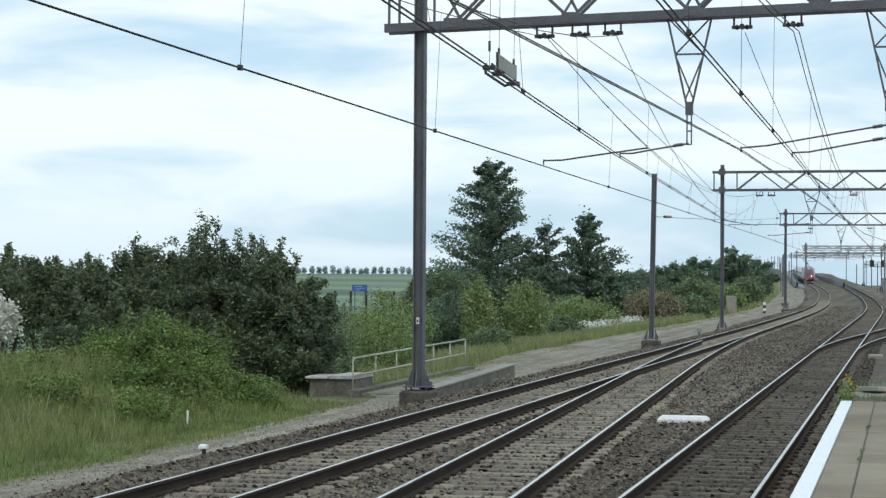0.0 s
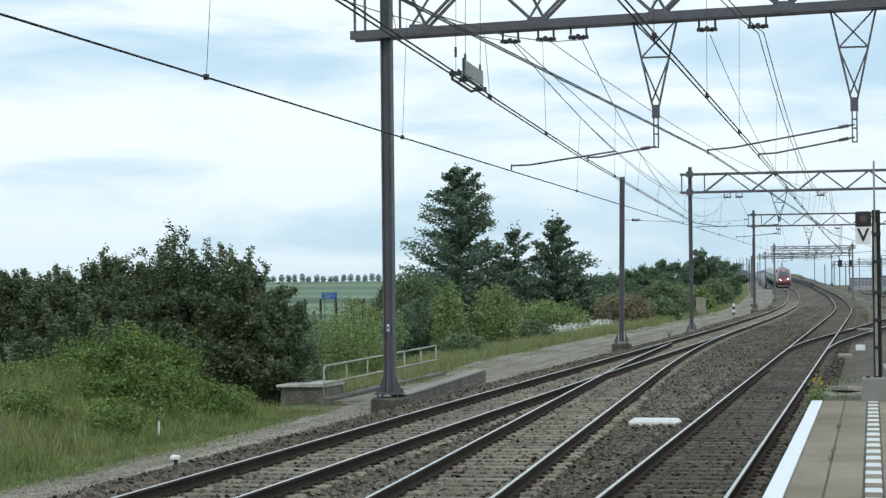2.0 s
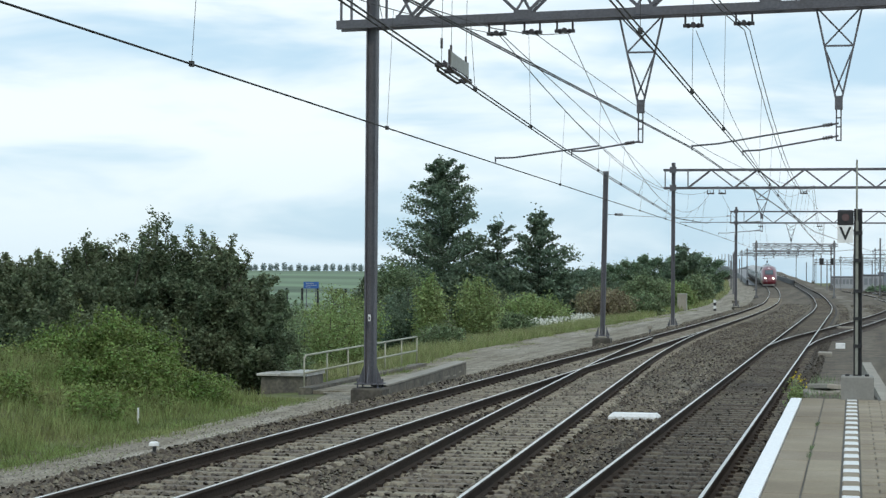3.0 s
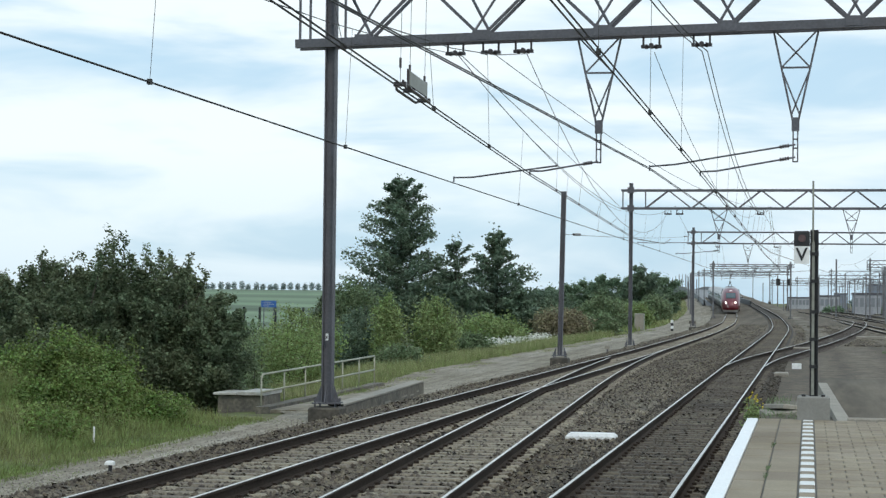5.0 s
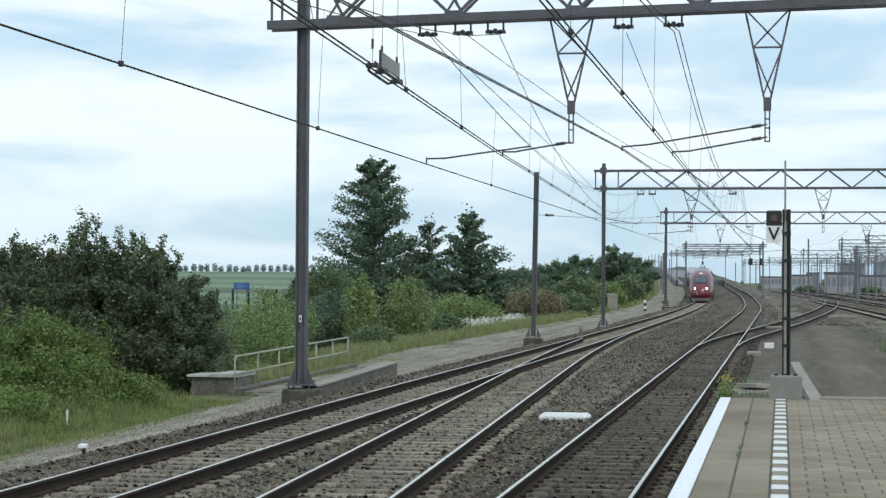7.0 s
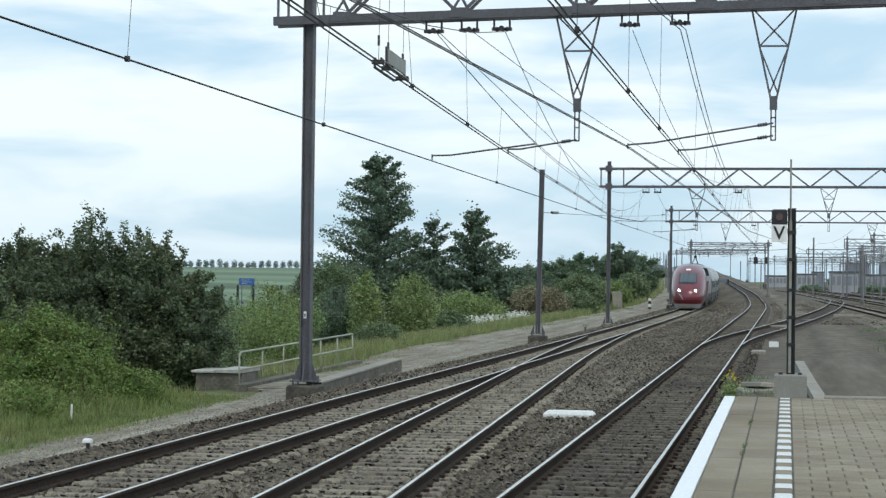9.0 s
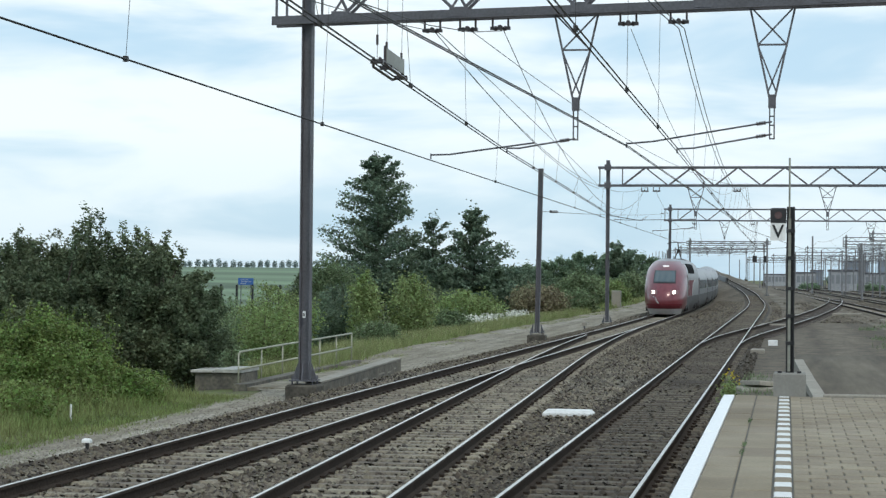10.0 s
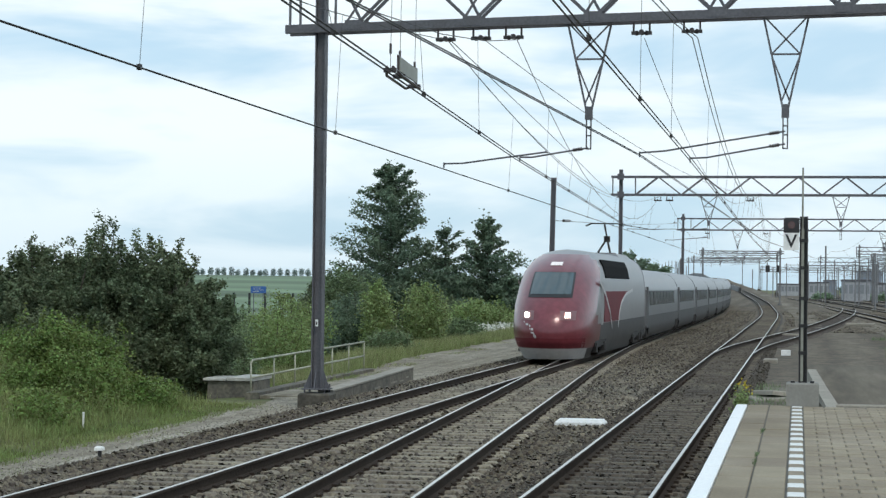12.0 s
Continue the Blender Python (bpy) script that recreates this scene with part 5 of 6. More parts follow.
grass("short_grass", scatter_feet(36000, -0.35, 2.4, 25, 60, -0.6), 0.13, 0.022, GRASS, "short green grass along the path edge")
grass("bank_grass", scatter_feet(40000, 0.9, 9, 26, 50, -0.35), 0.3, 0.022, GRASS, "long green grass on the bank")
grass("tall_bank_grass", scatter_feet(20000, 4.2, 11, 27, 42, -0.6), 0.6, 0.02, GRASS, "tall rank grass on the bank")
grass("seeding_grass", scatter_feet(2200, 1.6, 9, 28, 60, 0.05), 0.6, 0.018, GRASS_DRY, "tall pale seeding grass on the bank", 0.25)
grass("verge_grass", scatter_feet(46000, -0.1, 5, 58, 150, -0.3), 0.42, 0.02, GRASS, "long green grass on the verge")
grass("dry_verge_grass", scatter_feet(42000, 0, 4.5, 56, 170, -0.25), 0.5, 0.018, GRASS_DRY, "pale dry grass on the verge")
grass("far_verge_grass", scatter_feet(9000, -0.2, 6, 150, 330, -0.3), 0.55, 0.1, GRASS, "green grass on the far verge")
slope_feet = np.array([(path_left(y) - o, y, slope_z(path_left(y) - o, y)) for y, o in zip(rng.uniform(226, 540, 12000), rng.uniform(-0.1, 6.8, 12000))])
grass("slope_grass", slope_feet, 0.5, 0.12, GRASS_DRY, "yellowish grass on the embankment flank")
grass("low_weeds", scatter_feet(14000, -1.2, 0.5, 22, 62, 0.12), 0.08, 0.03, GRASS, "low weeds creeping over the gravel", 0.8)
v, f = leaves(np.array([(rng.normal(-18.9, 0.5), y, ground_height(-18.9, y) + rng.uniform(0.35, 0.8)) for y in rng.uniform(114, 140, 1100)]), 0.16, 0.12)
tagged(part("white_flowers", quick_mesh("white_flowers", v, f, PETAL), None), "patch of white flowers in the verge", "flowers", kind="stuff")
grass("path_weeds", scatter_feet(16000, -1.3, 0.3, 60, 190, 0.1), 0.12, 0.04, GRASS_DRY, "low dry weeds creeping over the path edge", 0.7)
weed = thing("yellow_weed", "yellow flowering weed growing at the platform end", "weed")
foot = np.array((-0.82, 29.3, 0.80))
v, f = leaves(clumped(foot + rng.normal(size=(90, 3)) * (0.055, 0.1, 0.1), 6, 0.03), 0.06, 0.025)
part("leaves", quick_mesh("leaves", v, f, LEAF_FRESH), None, weed)
v, f = leaves(foot + rng.normal(size=(46, 3)) * (0.09, 0.09, 0.07) + (0.02, 0, 0.24), 0.035, 0.03)
part("blossom", quick_mesh("blossom", v, f, PETAL_YELLOW), None, weed, "yellow blossom")
for x, y in ((-0.41, 19.3), (-0.41, 20.2), (-0.41, 23.5)):
    p = np.array((x, y, PLAT_Z)) + np.abs(rng.normal(size=(40, 3))) * (0.008, 0.12, 0.01) * rng.choice([-1, 1], (40, 1))
    p[:, 2] = PLAT_Z + np.abs(p[:, 2] - PLAT_Z)
    v, f = blades(p, 0.04, 0.008, 0.4)
    tagged(part("joint_weed", quick_mesh("joint_weed", v, f, LEAF_GREY), None), "small weed growing in the platform joint", "weed", kind="stuff")

grass("yard_weeds", np.concatenate([np.array([x, y, -0.25]) + rng.normal(size=(90, 3)) * (0.3, 0.8, 0.0) for x, y in zip(rng.uniform(4, 10, 34), rng.uniform(56, 120, 34))]), 0.24, 0.035, LEAF_GREY, "grey green weeds growing in the yard gravel")
grass("ramp_weeds", np.array([(rng.uniform(-0.8, -0.1), rng.uniform(29.3, 38), 0.6) for i in range(420)]), 0.14, 0.02, LEAF_GREY, "low weeds in the rubble behind the platform")
for i in range(8):
    x, y = 6 + i * 7.4 + rng.uniform(-2, 2), 480 + rng.uniform(-40, 25)
    bush("yard_bush", (x, y, 0.2), (2.6, 2.0, rng.uniform(0.4, 0.8)), LEAF_HAZE, "hazy green bush beside the far yard tracks", 420, 6, (0.5, 0.3), group="yard bushes", stems=2, spread_=0.35)
# shrubs along the verge
SH = "verge shrubs"
for x, y, h, w, mat, label in (
        (-19.2, 72, 2.75, 1.6, LEAF_FRESH, "fresh green shrub on the verge"), (-18.2, 61, 0.9, 0.9, LEAF_GREY, "low fresh green shrub behind the railing"), (-21.0, 69, 2.2, 1.5, LEAF_GREY, "grey green shrub on the verge"), (-18.0, 67, 2.1, 1.1, LEAF_FRESH, "low fresh green shrub behind the railing"),
        (-22.5, 76, 2.7, 1.8, LEAF_GREY, "grey green shrub on the verge"), (-20.8, 95, 3.3, 0.8, LEAF_FRESH, "fresh green shrub on the verge"), (-18.6, 96, 2.9, 1.15, LEAF_FRESH, "fresh green shrub on the verge"),
        (-17.4, 82, 0.9, 1.0, LEAF_GREY, "low grey green shrub beside the path"), (-22.6, 97, 2.8, 1.3, LEAF_TREE, "dark green shrub on the verge"), (-24.0, 100, 2.6, 1.8, LEAF_DARK, "dark shrub on the verge"),
        (-21.0, 128, 2.2, 2.4, LEAF_FRESH, "fresh green shrub on the verge"), (-23.5, 132, 2.6, 2.2, LEAF_DARK, "dark shrub on the verge"), (-18.0, 104, 1.0, 1.1, LEAF_GREY, "low grey green shrub beside the path"),
        (-19.0, 150, 2.2, 2.2, LEAF_BROWN, "reddish brown shrub on the verge"), (-17.2, 160, 1.6, 1.8, LEAF_GREY, "grey green shrub on the verge"), (-21.6, 168, 2.6, 2.0, LEAF_DARK, "dark shrub on the verge"),
        (-25.4, 190, 4.6, 2.6, LEAF_TREE, "dark rounded tree-like shrub"), (-20.6, 196, 3.4, 2.4, LEAF_GREY, "grey green willow shrub"), (-18.2, 205, 2.4, 1.8, LEAF_FRESH, "fresh green shrub on the verge"),
        (-19.8, 250, 3.3, 2.2, LEAF_GREY, "rounded grey green willow bush"), (-22.8, 240, 3.2, 2.4, LEAF_GREY, "grey green willow shrub"), (-29.0, 122, 4.6, 1.7, LEAF_GREY, "slender grey willow beside the masts"),
        (-30.6, 120, 3.4, 0.9, LEAF_DARK, "slender dark shrub at the field edge"), (-27.0, 118, 2.6, 2.2, LEAF_DARK, "dark shrub on the verge"), (-33.0, 112, 1.3, 2.4, LEAF_GREY, "grey green shrub at the field edge"),
        (-27.0, 88, 2.2, 2.0, LEAF_GREY, "grey green shrub at the field edge"), (-24.5, 84, 1.9, 1.6, LEAF_FRESH, "fresh green shrub on the verge")):
    g = ground_at(x, y)
    size = 0.075 * y / 60 + 0.02
    bush("shrub", (x, y, g + h * 0.5), (w, w, h * 0.56), mat, label, int(520 * w * h / 3) + 250, 9, (size, size * 0.6), sprigs=4, group=SH, stems=3, spread_=0.1 + 0.0008 * y, sprig_h=0.17 * h)


def tree(x, y, top, half, label, mat=LEAF_TREE, cone=True, limbs=26, per=300, leaf=(0.34, 0.2), low=0.1, sparse=1.0):
    """A trunk, limbs that reach out in tiers and leaf clumps round them."""
    g = ground_at(x, y)
    h = top - g
    t = thing("tree", label, "tree", group="verge trees")
    sway = rng.normal(size=2) * 0.15
    at = lambda u: Vector((x + sway[0] * math.sin(u * 3), y + sway[1] * math.sin(u * 2), g - 0.2 + (h + 0.1) * u))
    part("trunk", Shape().tube([at(u) for u in spread_list(0, 1, 8)], [0.02 + 0.22 * (1 - u) for u in spread_list(0, 1, 8)], 8), BARK, t)
    pts = []
    for i in range(limbs):
        u = low + (0.97 - low) * (i + rng.uniform(0, 0.6)) / limbs
        a = i * 2.4 + rng.uniform(-0.4, 0.4)
        shape = (1 - u) ** 0.75 * 1.05 + 0.05 if cone else math.sqrt(max(0.05, 1 - (2 * u - 0.95) ** 2))
        reach = half * shape * (rng.uniform(0.58, 1.22) if cone else rng.uniform(0.6, 1.15))
        foot = at(u)
        tip = foot + Vector((math.cos(a) * reach, math.sin(a) * reach, reach * (0.05 + 0.6 * u if cone else 0.35) + rng.uniform(-0.15, 0.35)))
        part("limb", Shape().tube([foot, foot.lerp(tip, 0.5) - Vector((0, 0, 0.1 * reach)), tip], [0.07 * (1 - u) + 0.02, 0.035, 0.012], 5), BARK, t)
        k = int(per * (0.3 + shape) * sparse)
        w = rng.uniform(0, 1, k) ** 0.7
        base = np.array(foot) + np.outer(w, np.array(tip - foot))
        pts.append(base + rng.normal(size=(k, 3)) * np.array((0.33, 0.33, 0.19) if cone else (0.36, 0.36, 0.26)) * (0.27 + (0.2 if cone else 0.27) * reach))
    pts.append(np.array(at(0.97)) + rng.normal(size=(70, 3)) * (0.25, 0.25, 0.45))
    v, f = leaves(np.concatenate(pts), *leaf)
    tagged(part("crown", quick_mesh("crown", v, f, mat), None, t), kind="stuff")


def spread_list(a, b, n):
    return [a + (b - a) * i / (n - 1) for i in range(n)]


tree(-36.2, 170, 13.2, 5.9, "tall dark conical tree with tiered branches", limbs=84, per=470, low=0.04, leaf=(0.27, 0.16))
tree(-30.9, 170, 7.7, 3.5, "slim dark tree with an open crown", limbs=34, per=330, sparse=0.55, leaf=(0.27, 0.17))
tree(-27.3, 170, 8.4, 4.6, "dark broad-tiered tree with a pointed crown", limbs=48, per=420, mat=LEAF_TREE, sparse=0.8, leaf=(0.27, 0.17))
tree(-33.5, 176, 5.0, 2.6, "low dark tree among the taller ones", cone=False, limbs=16, per=260)
tree(-40.0, 172, 3.2, 1.6, "low grey green willow beside the taller trees", LEAF_GREY, cone=False, limbs=14, per=200)
tree(-29.5, 166, 3.4, 2.4, "low dark tree among the taller ones", cone=False, limbs=14, per=260)
tree(-25.4, 168, 3.2, 2.0, "low dark tree among the taller ones", cone=False, limbs=12, per=240)
tree(-36.5, 164, 3.0, 2.6, "low dark tree among the taller ones", cone=False, limbs=14, per=260)
tree(-22.4, 262, 6.9, 2.6, "rounded dark tree beside the path", cone=False, limbs=26, per=620, leaf=(0.36, 0.22))
for i in range(15):
    x = -47 + i * 1.75
    top = 3.6 + 3.0 * ease(i / 12) - 0.4 + rng.uniform(-0.3, 0.3)
    tree(x, 300 + 4 * (i % 3), top, 2.8, "far wood tree, its green paled for haze", LEAF_HAZE, False, 16, 760, (0.27, 0.17), 0.05)
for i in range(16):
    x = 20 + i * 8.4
    tree(x, 800 + 10 * (i % 3), rng.uniform(2.4, 4.2), 4.5, "hazy green tree beyond the yard", LEAF_ROW_HAZE, False, 9, 90, (1.8, 1.2), 0.0)
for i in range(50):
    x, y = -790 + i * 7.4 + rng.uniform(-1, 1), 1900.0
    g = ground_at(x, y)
    t = thing("row_tree", "small far-row tree with haze painted into its leaves", "tree", group="far tree row")
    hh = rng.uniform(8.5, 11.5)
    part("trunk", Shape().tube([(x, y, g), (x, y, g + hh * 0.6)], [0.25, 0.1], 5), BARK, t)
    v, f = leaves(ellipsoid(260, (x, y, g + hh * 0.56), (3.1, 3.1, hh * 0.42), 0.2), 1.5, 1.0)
    tagged(part("crown", quick_mesh("crown", v, f, LEAF_ROW_HAZE), None, t), kind="stuff")

# ---------------------------------------------------------------- the train
RED = material("dark_red_train_paint", (0.175, 0.034, 0.045), 0.28, 0.1, 0.2, 6, 0.9, 0.0, tint=(0.125, 0.026, 0.035))
RED.node_tree.nodes["Principled BSDF"].inputs["Coat Weight"].default_value = 0.45
RED.node_tree.nodes["Principled BSDF"].inputs["Coat Roughness"].default_value = 0.12
RED_FLANK = material("matt_dark_red_panel", (0.15, 0.028, 0.036), 0.6, 0, 0.15, 6, 0.9, 0.0, spec=0.15)
SILVER = material("silver_grey_train_paint", (0.28, 0.275, 0.28), 0.34, 0.6, 0.1, 6, 0.6, 0.0, tint=(0.34, 0.33, 0.33))
# dull grey paint, taken darker to hold low shade and the ballast's reflection
GREY_DARKENED = material("shade_darkened_train_grey", (0.055, 0.052, 0.052), 0.55, 0.1, 0.25, 5, 0.8, 0.0)
GLASS = material("dark_train_glass", (0.03, 0.033, 0.036), 0.2, 0.0, 0.05, 5, 1, 0.0, spec=0.5)
SCREEN = material("windscreen_glass", (0.06, 0.085, 0.095), 0.05, 0.0, 0.05, 5, 1, 0.0, spec=0.9)
LAMP = material("lit_headlamp", (1.0, 0.93, 0.8), 0.3, glow=11.0, vary=0.02)
LAMP_DIM = material("pale_marker_lamp", (0.85, 0.78, 0.76), 0.3, glow=0.15, vary=0.02)
LAMP_RIM = material("grey_lamp_recess", (0.22, 0.12, 0.125), 0.3, 0.2, 0.1, 6, 1, 0)
STRIPE = material("pale_stripe_paint", (0.55, 0.54, 0.54), 0.35, 0.1, 0.1, 6, 1, 0)
SILVER_MID = material("grey_window_band_paint", (0.135, 0.133, 0.137), 0.3, 0.45, 0.1, 6, 0.6, 0.0)
GRILLE = material("matt_black_grille", (0.012, 0.012, 0.013), 0.9, 0, 0.1, 40, 2, 0.3, spec=0.1)
UNDER = material("black_underframe", (0.02, 0.018, 0.017), 0.8, 0, 0.3, 8, 1, 0)

# height, setback of the front, half width
NOSE_ROWS = [(0.13, 0.66, 1.1), (0.5, 0.26, 1.27), (0.7, 0.08, 1.34), (1.0, 0.0, 1.39), (1.3, 0.06, 1.41), (1.6, 0.2, 1.42), (1.9, 0.45, 1.43), (2.2, 0.82, 1.42), (2.5, 1.22, 1.41),
             (2.8, 1.68, 1.39), (3.05, 2.08, 1.35), (3.3, 2.6, 1.27), (3.55, 3.3, 1.13), (3.72, 3.95, 0.95), (3.84, 4.6, 0.7), (3.9, 5.2, 0.4), (3.92, 5.6, 0.02)]
CAR_ROWS = [(0.32, 1.25), (0.5, 1.38), (0.85, 1.41), (1.0, 1.42), (1.3, 1.43), (1.72, 1.43), (2.45, 1.40), (2.75, 1.33), (3.0, 1.2), (3.2, 0.98), (3.36, 0.65), (3.44, 0.3), (3.46, 0.0)]


def nose_point(i, u):
    """A point of the power car's front, at row i; u runs from 0 in the middle to 1 at the flank."""
    j = min(int(i), len(NOSE_ROWS) - 2)
    f = i - j
    z, s0, w = (a + (b - a) * f for a, b in zip(NOSE_ROWS[j], NOSE_ROWS[j + 1]))
    a = u * math.pi / 2
    return w * math.sin(a) ** 0.85, s0 + 2.7 * (1 - max(0.0, math.cos(a)) ** 0.85), z


def front_patch(rows, us, lift=0.012):
    """A sheet that lies on the front between rows and us (us may be negative)."""
    s = Shape()
    for i in rows:
        for u in us:
            x, y, z = nose_point(i, abs(u))
            s.v.append((math.copysign(x, u), y - lift, z + lift * 0.5))
    n = len(us)
    s.f = [(j * n + i, j * n + i + 1, (j + 1) * n + i + 1, (j + 1) * n + i) for j in range(len(rows) - 1) for i in range(n - 1)]
    return s


def spread(a, b, n):
    return [a + (b - a) * i / (n - 1) for i in range(n)]


def bogie(parent, y, w=1.25):
    b = Shape()
    b.box((-w, y - 1.3, 0.42), (w, y + 1.3, 0.62)).box((-w - 0.08, y - 1.7, 0.5), (-w + 0.1, y + 1.7, 0.75)).box((w - 0.1, y - 1.7, 0.5), (w + 0.08, y + 1.7, 0.75))
    for e in (-1, 1):
        for d in (-1.3, 1.3):
            b.box((e * w - 0.12, y + d - 0.2, 0.3), (e * w + 0.12, y + d + 0.2, 0.62))
    ob = part("bogie", b, UNDER, parent, "black bogie frame")
    for d in (-1.5, 1.5):
        wl = Shape()
        for e in (-0.75, 0.75):
            wl.tube([(e - 0.065, y + d, 0.56), (e + 0.065, y + d, 0.56)], 0.46, 20)
        wl.tube([(-0.75, y + d, 0.56), (0.75, y + d, 0.56)], 0.09, 8)
        part("wheelset", wl, UNDER, ob)


def power_car(label):
    L = 22.1
    t = thing("power_car", label, "train")
    us = spread(0, 1, 13)
    back = [4.5, 5.5, 6.6, 7.8, 9.0, 10.4, 12, 14, 16, 18, 20, 21.4, L]
    cols = len(us) + len(back)
    red, silver, skirt, apron = Shape(), Shape(), Shape(), Shape()
    for e in (-1, 1):
        grid = []
        for i, (z, s0, w) in enumerate(NOSE_ROWS):
            row = [nose_point(i, u) for u in us]
            last = row[-1][1]
            row += [(w, last + (b - 4.3) * (L - last) / (L - 4.3), z) for b in back]
            grid.append([(e * x, y, z) for x, y, z in row])
        for i in range(len(grid) - 1):
            for k in range(cols - 1):
                q = [grid[i][k], grid[i][k + 1], grid[i + 1][k + 1], grid[i + 1][k]]
                y, z = sum(p[1] for p in q) / 4, sum(p[2] for p in q) / 4
                ax = abs(sum(p[0] for p in q) / 4)
                front = k < (11 if z < 3.2 else 10 if z < 3.5 else 8)
                if z < 0.72 and (3.2 < y < 6.2 or 16.9 < y < 20.3):
                    continue
                if z < 0.4 and k < 9:
                    s = apron
                elif z < 0.36 or (z < 1.3 and y > 4.2):
                    s = skirt
                elif (front and z < 3.7) or z < 1.25 or (y < 3.0 and z < 1.5):
                    s = red
                else:
                    s = silver
                s.add(q if e > 0 else q[::-1], [(0, 1, 2, 3)])
    tail = [(w * e, L, z) for e, rows in ((1, NOSE_ROWS), (-1, NOSE_ROWS[::-1])) for z, _, w in rows]
    silver.add(tail, [tuple(range(len(tail)))])
    part("red_shell", red, RED, t, "dark red painted nose", True, True)
    part("silver_shell", silver, SILVER, t, "silver grey painted body shell", True, True)
    part("skirt", skirt, GREY_DARKENED, t, "dull grey lower skirt, darkened for shade and reflected ballast", True, True)
    ws = part("windscreen_surround", front_patch(spread(7.0, 10.1, 8), spread(-0.315, 0.315, 9), 0.012), BLACK, t, "black windscreen surround", True)
    part("windscreen", front_patch(spread(7.35, 10.0, 8), spread(-0.285, 0.285, 9), 0.024), SCREEN, ws, "pale reflecting windscreen", True)
    part("wiper", Shape().tube([nose_point(7.3, 0.02), (-0.3, nose_point(9, 0.12)[1] - 0.07, 2.7)], 0.018, 5), BLACK, ws)
    part("roof_lamp", front_patch(spread(11.0, 11.5, 3), spread(-0.075, 0.075, 5), 0.02), LAMP_DIM, t, "small pale roof marker lamp")
    for e in (-1, 1):
        h = part("lamp_housing", front_patch(spread(4.5, 5.55, 4), sorted(e * u for u in spread(0.16, 0.42, 6)), 0.012), LAMP_RIM, t, "pale lamp recess", True)
        part("headlamp", front_patch(spread(4.75, 5.3, 4), sorted(e * u for u in spread(0.24, 0.325, 5)), 0.03), LAMP, h, "glowing white headlamp")
        part("cab_door", Shape().box((e * 1.395, 3.9, 1.25), (e * 1.432, 4.6, 2.75)), SILVER, t)
        lean = [(1.395, 2.9), (1.30, 3.32), (1.18, 3.56)]
        g = Shape().add([(e * (x + o), y, z + o * 0.4) for o in (-0.05, 0.02) for y in (5.6, 14.6) for x, z in lean],
                        [(6, 7, 10, 9), (7, 8, 11, 10), (0, 3, 4, 1), (1, 4, 5, 2), (0, 6, 9, 3), (2, 5, 11, 8), (0, 1, 7, 6), (1, 2, 8, 7), (3, 9, 10, 4), (4, 10, 11, 5)])
        part("roof_grille", g, GRILLE, t, "black roof side grille")
        panel = [(5.0, 1.32), (10.2, 1.32), (10.5, 1.6), (11.3, 1.95), (13.0, 2.25), (15.5, 2.42), (5.0, 2.42)]
        pts = [(e * x, y, z) for x in (1.40, 1.436) for y, z in panel]
        n = len(panel)
        part("red_panel", Shape().add(pts, [tuple(range(n)), tuple(range(n, 2 * n))[::-1]] + [(i, (i + 1) % n, n + (i + 1) % n, n + i) for i in range(n)]), RED_FLANK, t, "dark red flank panel")
        for ends in ([(9.9, 1.1), (10.35, 1.6), (11.2, 2.0), (13.0, 2.31), (15.7, 2.46)], [(3.4, 2.75), (5.3, 2.3), (6.8, 1.7), (7.6, 1.1)]):
            part("flank_stripe", Shape().sweep([(e * 1.436, y, z) for y, z in ends], [(0.0, -0.06), (0.012, -0.06), (0.012, 0.06), (0.0, 0.06)] if e > 0 else [(0.0, -0.06), (-0.012, -0.06), (-0.012, 0.06), (0.0, 0.06)]), STRIPE, t, "curved pale flank stripe")
    # nine small pale flecks running down one side of the nose
    for i in range(9):
        f, w = i / 8, random.uniform(0.008, 0.02)
        u, r = -0.33 + 0.21 * f ** 0.6 + random.uniform(-0.02, 0.02), 4.1 - 1.7 * f + random.uniform(-0.1, 0.1)
        part("pale_fleck", front_patch([r, r + 0.07, r + random.uniform(0.12, 0.3)], [u - w, u, u + w * random.uniform(0.5, 1.6)], 0.012), STRIPE, t, "small pale fleck on the nose")
    # darker sheet on the lower nose paints the shading below the lamps
    part("bumper", front_patch(spread(1.1, 2.45, 6), spread(-0.66, 0.66, 17), 0.02), RED_FLANK, t, "bumper band below the nose, darker red painted as shading", True)
    part("front_apron", apron, STRIPE, t, "pale grey apron below the nose", True, True)
    part("snow_plough", Shape().box((-0.45, 0.95, 0.14), (0.45, 1.2, 0.42)), UNDER, t, "black obstacle deflector")
    part("roof_fairing", Shape().chamfered((-0.95, 16.4, 3.4), (0.95, 21.9, 3.97), 0.34), SILVER, t)
    p = Shape()
    p.box((-0.4, 17.9, 3.7), (0.4, 19.3, 4.02))
    p.tube([(-0.25, 18.1, 4.05), (0, 19.2, 4.65), (0, 18.2, 5.2)], 0.045, 6).tube([(0.25, 18.1, 4.05), (0, 19.2, 4.65)], 0.045, 6)
    p.box((-0.12, 19.05, 4.5), (0.12, 19.35, 4.75))
    for d in (-0.16, 0.16):
        p.tube([(-0.8, 18.2 + d, 5.16), (-0.55, 18.2 + d, 5.26), (0.55, 18.2 + d, 5.26), (0.8, 18.2 + d, 5.16)], 0.025, 6)
    part("pantograph", p, UNDER, t, "raised black pantograph touching the wire")
    bogie(t, 4.6), bogie(t, 18.6)
    part("underframe", Shape().box((-1.1, 3.0, 0.3), (1.1, 21.5, 0.6)), UNDER, t)
